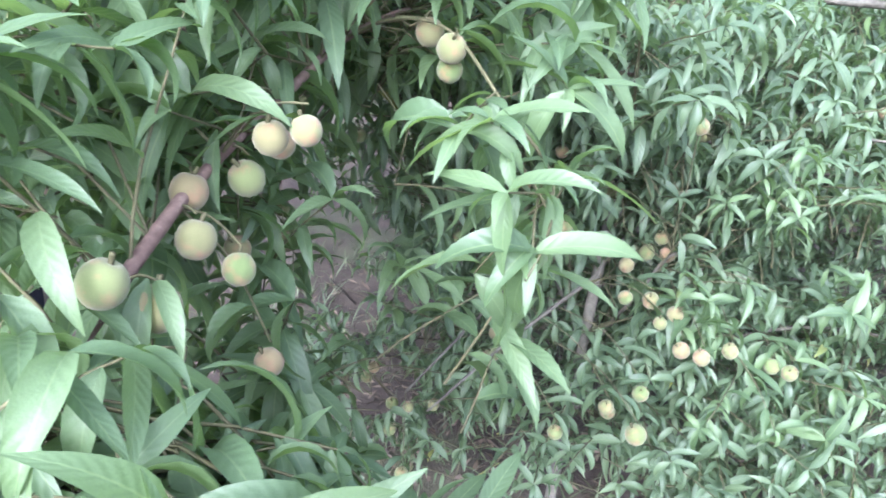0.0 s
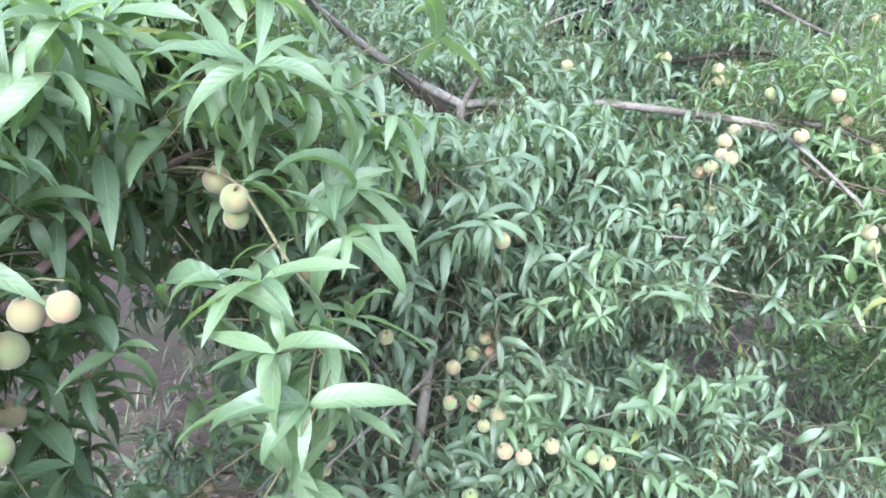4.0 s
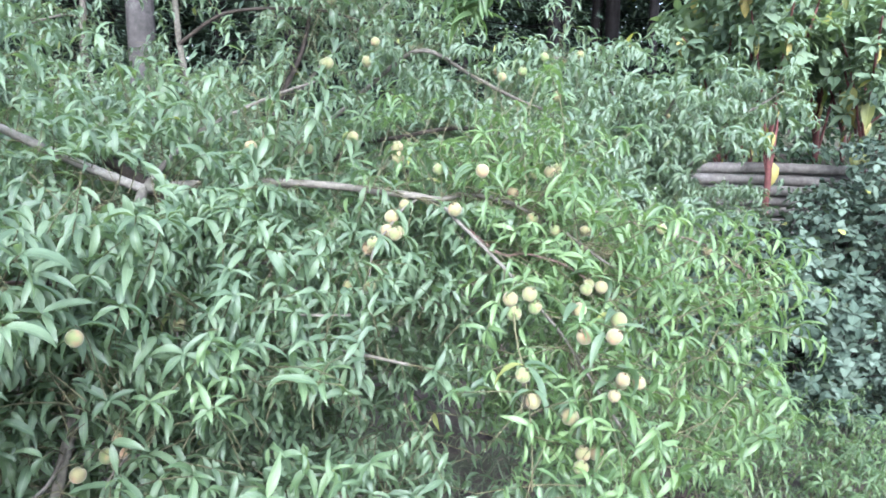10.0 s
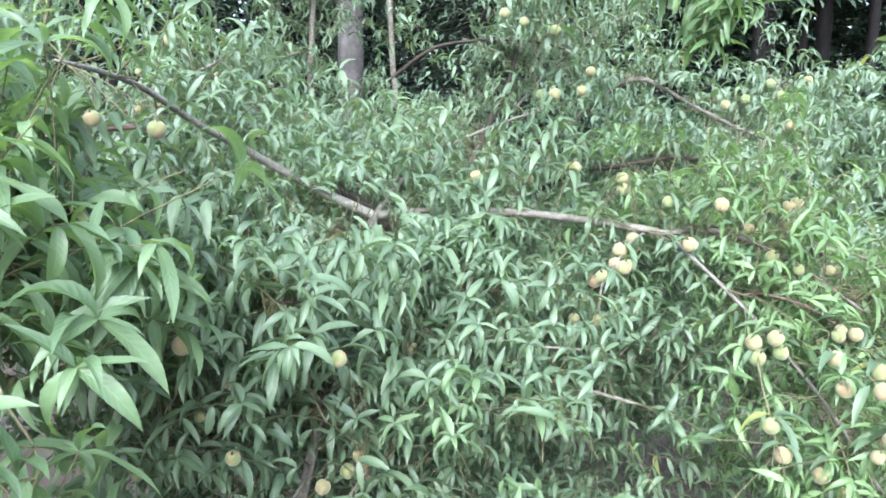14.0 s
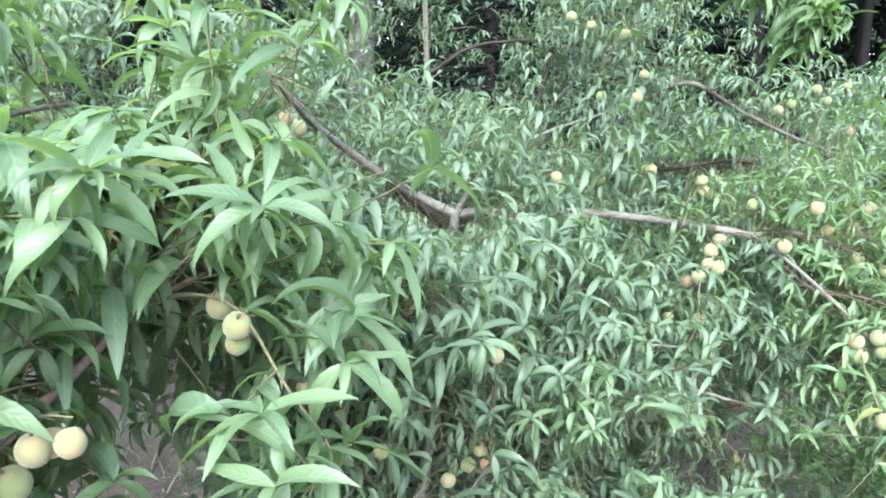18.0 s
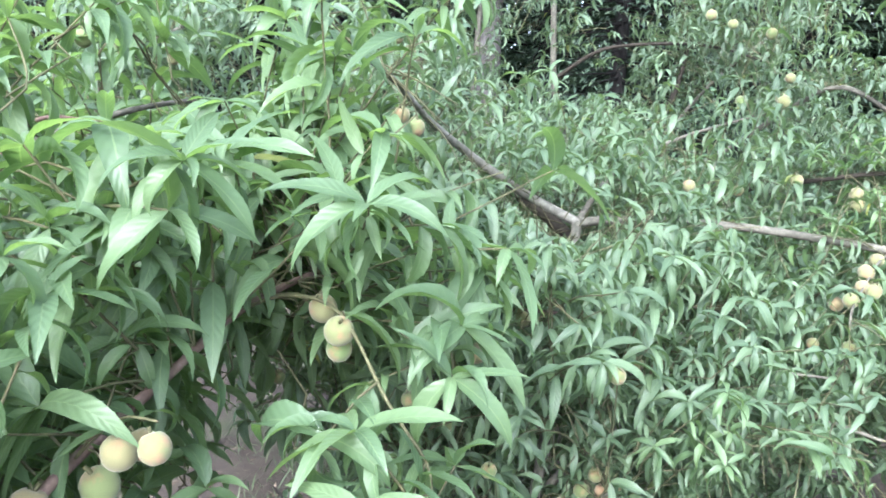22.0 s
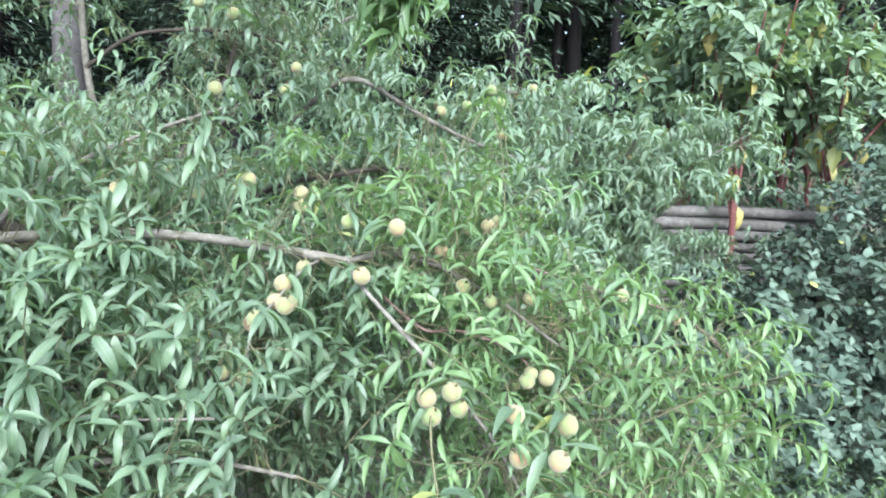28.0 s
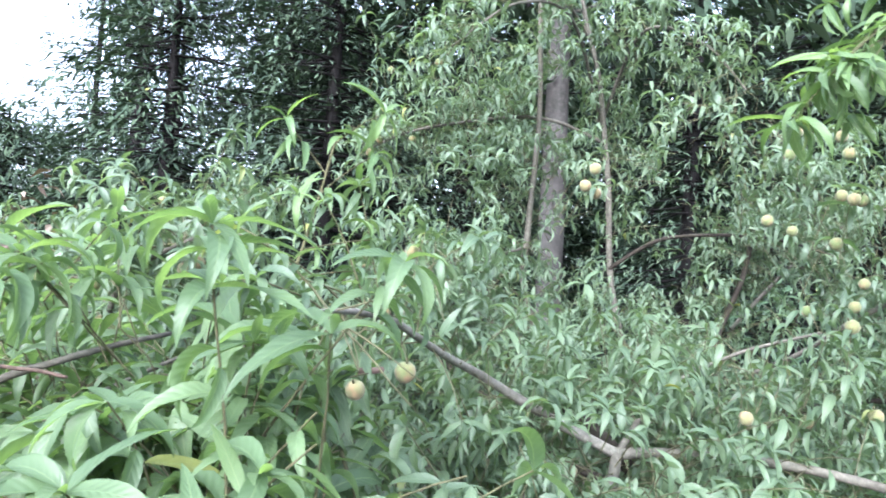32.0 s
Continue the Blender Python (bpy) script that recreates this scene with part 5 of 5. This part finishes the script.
# ---- wood behind ----
def pine(x, y, r0, h, bark, seed, crown=1.0, low=3.0, kind="conifer"):
    z0 = height(x, y) if math.hypot(x, y) < 70 else 0.0
    t = empty("pine_tree", (x, y, z0), label="tall pine with a straight bare trunk, darkened for the wood's shade" if bark is not PINE_BARK else "tall pine with a straight grey trunk", category="tree", group="pines of the wood behind")
    r = random.Random(seed)
    lean = r.uniform(-0.02, 0.02)
    line = limb(t, [(x, y, z0 - 0.1), (x + lean * h * 0.5, y, z0 + h * 0.5), (x + lean * h, y, z0 + h)], r0, r0 * 0.35, bark, "trunk", sides=12, n=14, knots=0.05)
    f = Foliage(seed)
    n = int(46 * crown)
    for i in range(n):
        z = z0 + low + (h - low) * (i / n) ** 1.1
        a = r.uniform(0, 6.28)
        reach = (1 - 0.75 * (z - z0 - low) / (h - low)) * r.uniform(1.3, 3.2)
        cx = x + lean * (z - z0)
        tip = (cx + math.cos(a) * reach, y + math.sin(a) * reach, z - 0.12 * reach + r.uniform(-0.2, 0.3))
        f.twigs.append(([(cx, y, z), ((cx + tip[0]) / 2, (y + tip[1]) / 2, z + 0.05), tip], 0.025, 0.006))
        for k in range(int(70 * reach)):
            u = r.uniform(0.2, 1.0)
            p = (cx + (tip[0] - cx) * u + r.gauss(0, 0.16 * reach * 0.6), y + (tip[1] - y) * u + r.gauss(0, 0.16 * reach * 0.6), z + (tip[2] - z) * u + r.gauss(0, 0.1))
            f.leaf(p, unit((math.cos(a) + r.uniform(-0.9, 0.9), math.sin(a) + r.uniform(-0.9, 0.9), r.uniform(-0.8, 0.3))), (r.uniform(-0.4, 0.4), r.uniform(-0.4, 0.4), 1), r.uniform(0.12, 0.3))
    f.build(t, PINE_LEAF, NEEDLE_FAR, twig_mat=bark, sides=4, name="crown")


pine(0.9, 8.3, 0.155, 13.0, PINE_BARK, 201, 0.6, 4.0)
pine(9.7, 13.0, 0.16, 15.0, SHADED_BARK, 203, 0.8, 4.5)
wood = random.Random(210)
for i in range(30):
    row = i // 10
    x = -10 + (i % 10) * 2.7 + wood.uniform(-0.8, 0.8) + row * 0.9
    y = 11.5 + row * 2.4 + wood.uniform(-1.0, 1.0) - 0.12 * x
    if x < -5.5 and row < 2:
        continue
    pine(x, y, wood.uniform(0.09, 0.17), wood.uniform(11, 15), SHADED_BARK, 220 + i, 0.6, wood.uniform(2.4, 4.0))
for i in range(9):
    pine(8.5 + i * 1.8 + wood.uniform(-0.5, 0.5), 12.5 - i * 0.9 + wood.uniform(-0.8, 0.8), wood.uniform(0.1, 0.16), wood.uniform(11, 15), SHADED_BARK, 270 + i, 0.6, wood.uniform(3.0, 4.5))


def cedar(x, y, h, w, n, seed, low=0.3, big=1.0):
    """A conifer clothed almost to the ground in flat sprays."""
    z0 = height(x, y)
    t = empty("cedar_tree", (x, y, z0), label="dark dense cedar of the wood behind the orchard", category="tree", group="cedars of the wood behind")
    limb(t, [(x, y, z0 - 0.1), (x, y + 0.05, z0 + h * 0.5), (x, y, z0 + h * 0.97)], 0.13, 0.02, SHADED_BARK, "trunk", sides=8, n=6)
    f = Foliage(seed)
    r = f.r
    sprays = []
    for _ in range(n // 45):
        u = r.random() ** 1.3
        a, q = r.uniform(0, 6.28), w * (1 - u) ** 0.7 * r.uniform(0.35, 1.05) + 0.15
        sprays.append((x + q * math.cos(a), y + q * math.sin(a), z0 + low + (h - low) * u, a, q))
    for sx, sy, sz, a, q in sprays:
        f.twigs.append(([(x, y, sz + 0.12 * q), (sx, sy, sz)], 0.018, 0.006))
        for _ in range(45):
            p = (sx + r.gauss(0, 0.2), sy + r.gauss(0, 0.2), sz + r.gauss(0, 0.11))
            f.leaf(p, unit((math.cos(a) + r.uniform(-1, 1), math.sin(a) + r.uniform(-1, 1), r.uniform(-0.9, 0.4))), (r.uniform(-0.6, 0.6), r.uniform(-0.6, 0.6), 1), r.uniform(0.07, 0.17) * big)
    f.build(t, PINE_LEAF, NEEDLE_FINE if n > 10000 else NEEDLE_FAR, twig_mat=SHADED_BARK, sides=3, name="crown")


for i, (x, y, h, w) in enumerate(((-3.4, 8.4, 6.0, 1.7), (-1.7, 8.9, 7.5, 1.8), (-2.6, 10.2, 10.0, 2.3), (-0.9, 10.0, 10.0, 2.2), (-5.6, 9.0, 3.6, 1.7), (-7.6, 9.8, 3.4, 1.8), (-0.2, 10.4, 9.0, 1.9), (2.6, 9.6, 8.5, 1.8), (4.2, 10.2, 9.0, 1.9), (5.6, 11.0, 9.0, 1.9))):
    cedar(x, y, h, w, 15000, 500 + i)
for i in range(17):
    cedar(-9 + i * 2.1 + wood.uniform(-0.4, 0.4), 18.5 - 0.35 * i + wood.uniform(-1, 1), wood.uniform(9, 12), 2.2, 6500, 520 + i, 0.2)
for i in range(20):
    cedar(-12 + i * 2.3 + wood.uniform(-0.4, 0.4), 23.0 - 0.45 * i + wood.uniform(-1, 1), wood.uniform(8, 11) * (0.45 if i < 6 else 1.0), 2.6, 8000, 560 + i, 0.1, 2.0)


def far_wood():
    f = Foliage(600)
    r = f.r
    for _ in range(34000):
        a = radians(r.uniform(-62, 48))
        d = r.uniform(30, 38)
        x, y = -math.sin(a) * d, math.cos(a) * d
        top = 13.0 + 3.0 * noise.noise((x * 0.25, y * 0.25, 0)) if a < radians(16) else 4.2 + 1.5 * noise.noise((x * 0.3, y * 0.3, 2))
        p = (x, y, top * r.random())
        f.leaf(p, unit((r.uniform(-1, 1), r.uniform(-1, 1), r.uniform(-0.9, 0.4))), (r.uniform(-0.6, 0.6), r.uniform(-0.6, 0.6), 1), r.uniform(0.5, 1.3))
    t = empty("far_wood", (0, 32, 0), label="dark crowns of the wood far behind", category="wood", kind="stuff")
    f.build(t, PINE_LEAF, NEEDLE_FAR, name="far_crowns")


far_wood()


def woodland_bush(x, y, w, h, n, seed, name="shrub", label="dark broad-leaved shrub under the trees", mat=WOOD_LEAF):
    z0 = height(x, y)
    t = empty(name, (x, y, z0), label=label, category="shrub", group="undergrowth of the wood")
    f = Foliage(seed)
    r = f.r
    for _ in range(n):
        v = Vector((r.gauss(0, 1), r.gauss(0, 1), abs(r.gauss(0, 1)))).normalized()
        k = (1 + 0.3 * noise.noise(v * 2.5 + Vector((seed, 0, 0)))) * (1 - 0.5 * r.random() ** 2)
        p = (x + v.x * w * k, y + v.y * w * 0.7 * k, z0 + v.z * h * k)
        f.leaf(p, unit((v.x + r.uniform(-1, 1), v.y + r.uniform(-1, 1), r.uniform(-0.8, 0.4))), (r.uniform(-0.4, 0.4), r.uniform(-0.4, 0.4), 1), r.uniform(0.08, 0.16))
    f.build(t, mat, OVAL_FAR)
    limb(t, [(x, y, z0 - 0.05), (x + 0.05, y, z0 + h * 0.4), (x, y + 0.05, z0 + h * 0.8)], 0.04, 0.01, SHADED_BARK, "stem", sides=6)


for i in range(9):
    woodland_bush(-7.0 + i * 2.0 + wood.uniform(-0.5, 0.5), 7.6 + wood.uniform(-0.8, 1.2), 1.3, wood.uniform(1.6, 2.5), 1700, 300 + i)
woodland_bush(7.4, 6.7, 1.5, 1.9, 3000, 340)
woodland_bush(5.8, 6.9, 1.3, 1.7, 2600, 341)
woodland_bush(-3.1, 5.4, 0.9, 2.1, 2200, 330, "dry_shrub", "brown dying shrub beside the orchard", DRY_LEAF)
woodland_bush(-4.4, 5.6, 1.0, 1.9, 1800, 331, "dry_shrub", "brown dying shrub beside the orchard", DRY_LEAF)


# ---- more fruit in the crowns behind ----
for i, l in enumerate(SIDE_LIMBS + FAR_LIMBS):
    peaches_along(l, 2, 400 + i)

# ---- leaves of the peach trees, thinned round limbs and fruit ----
for plant, args, more in PENDING:
    plant.thin()
    plant.build(*args, **more)
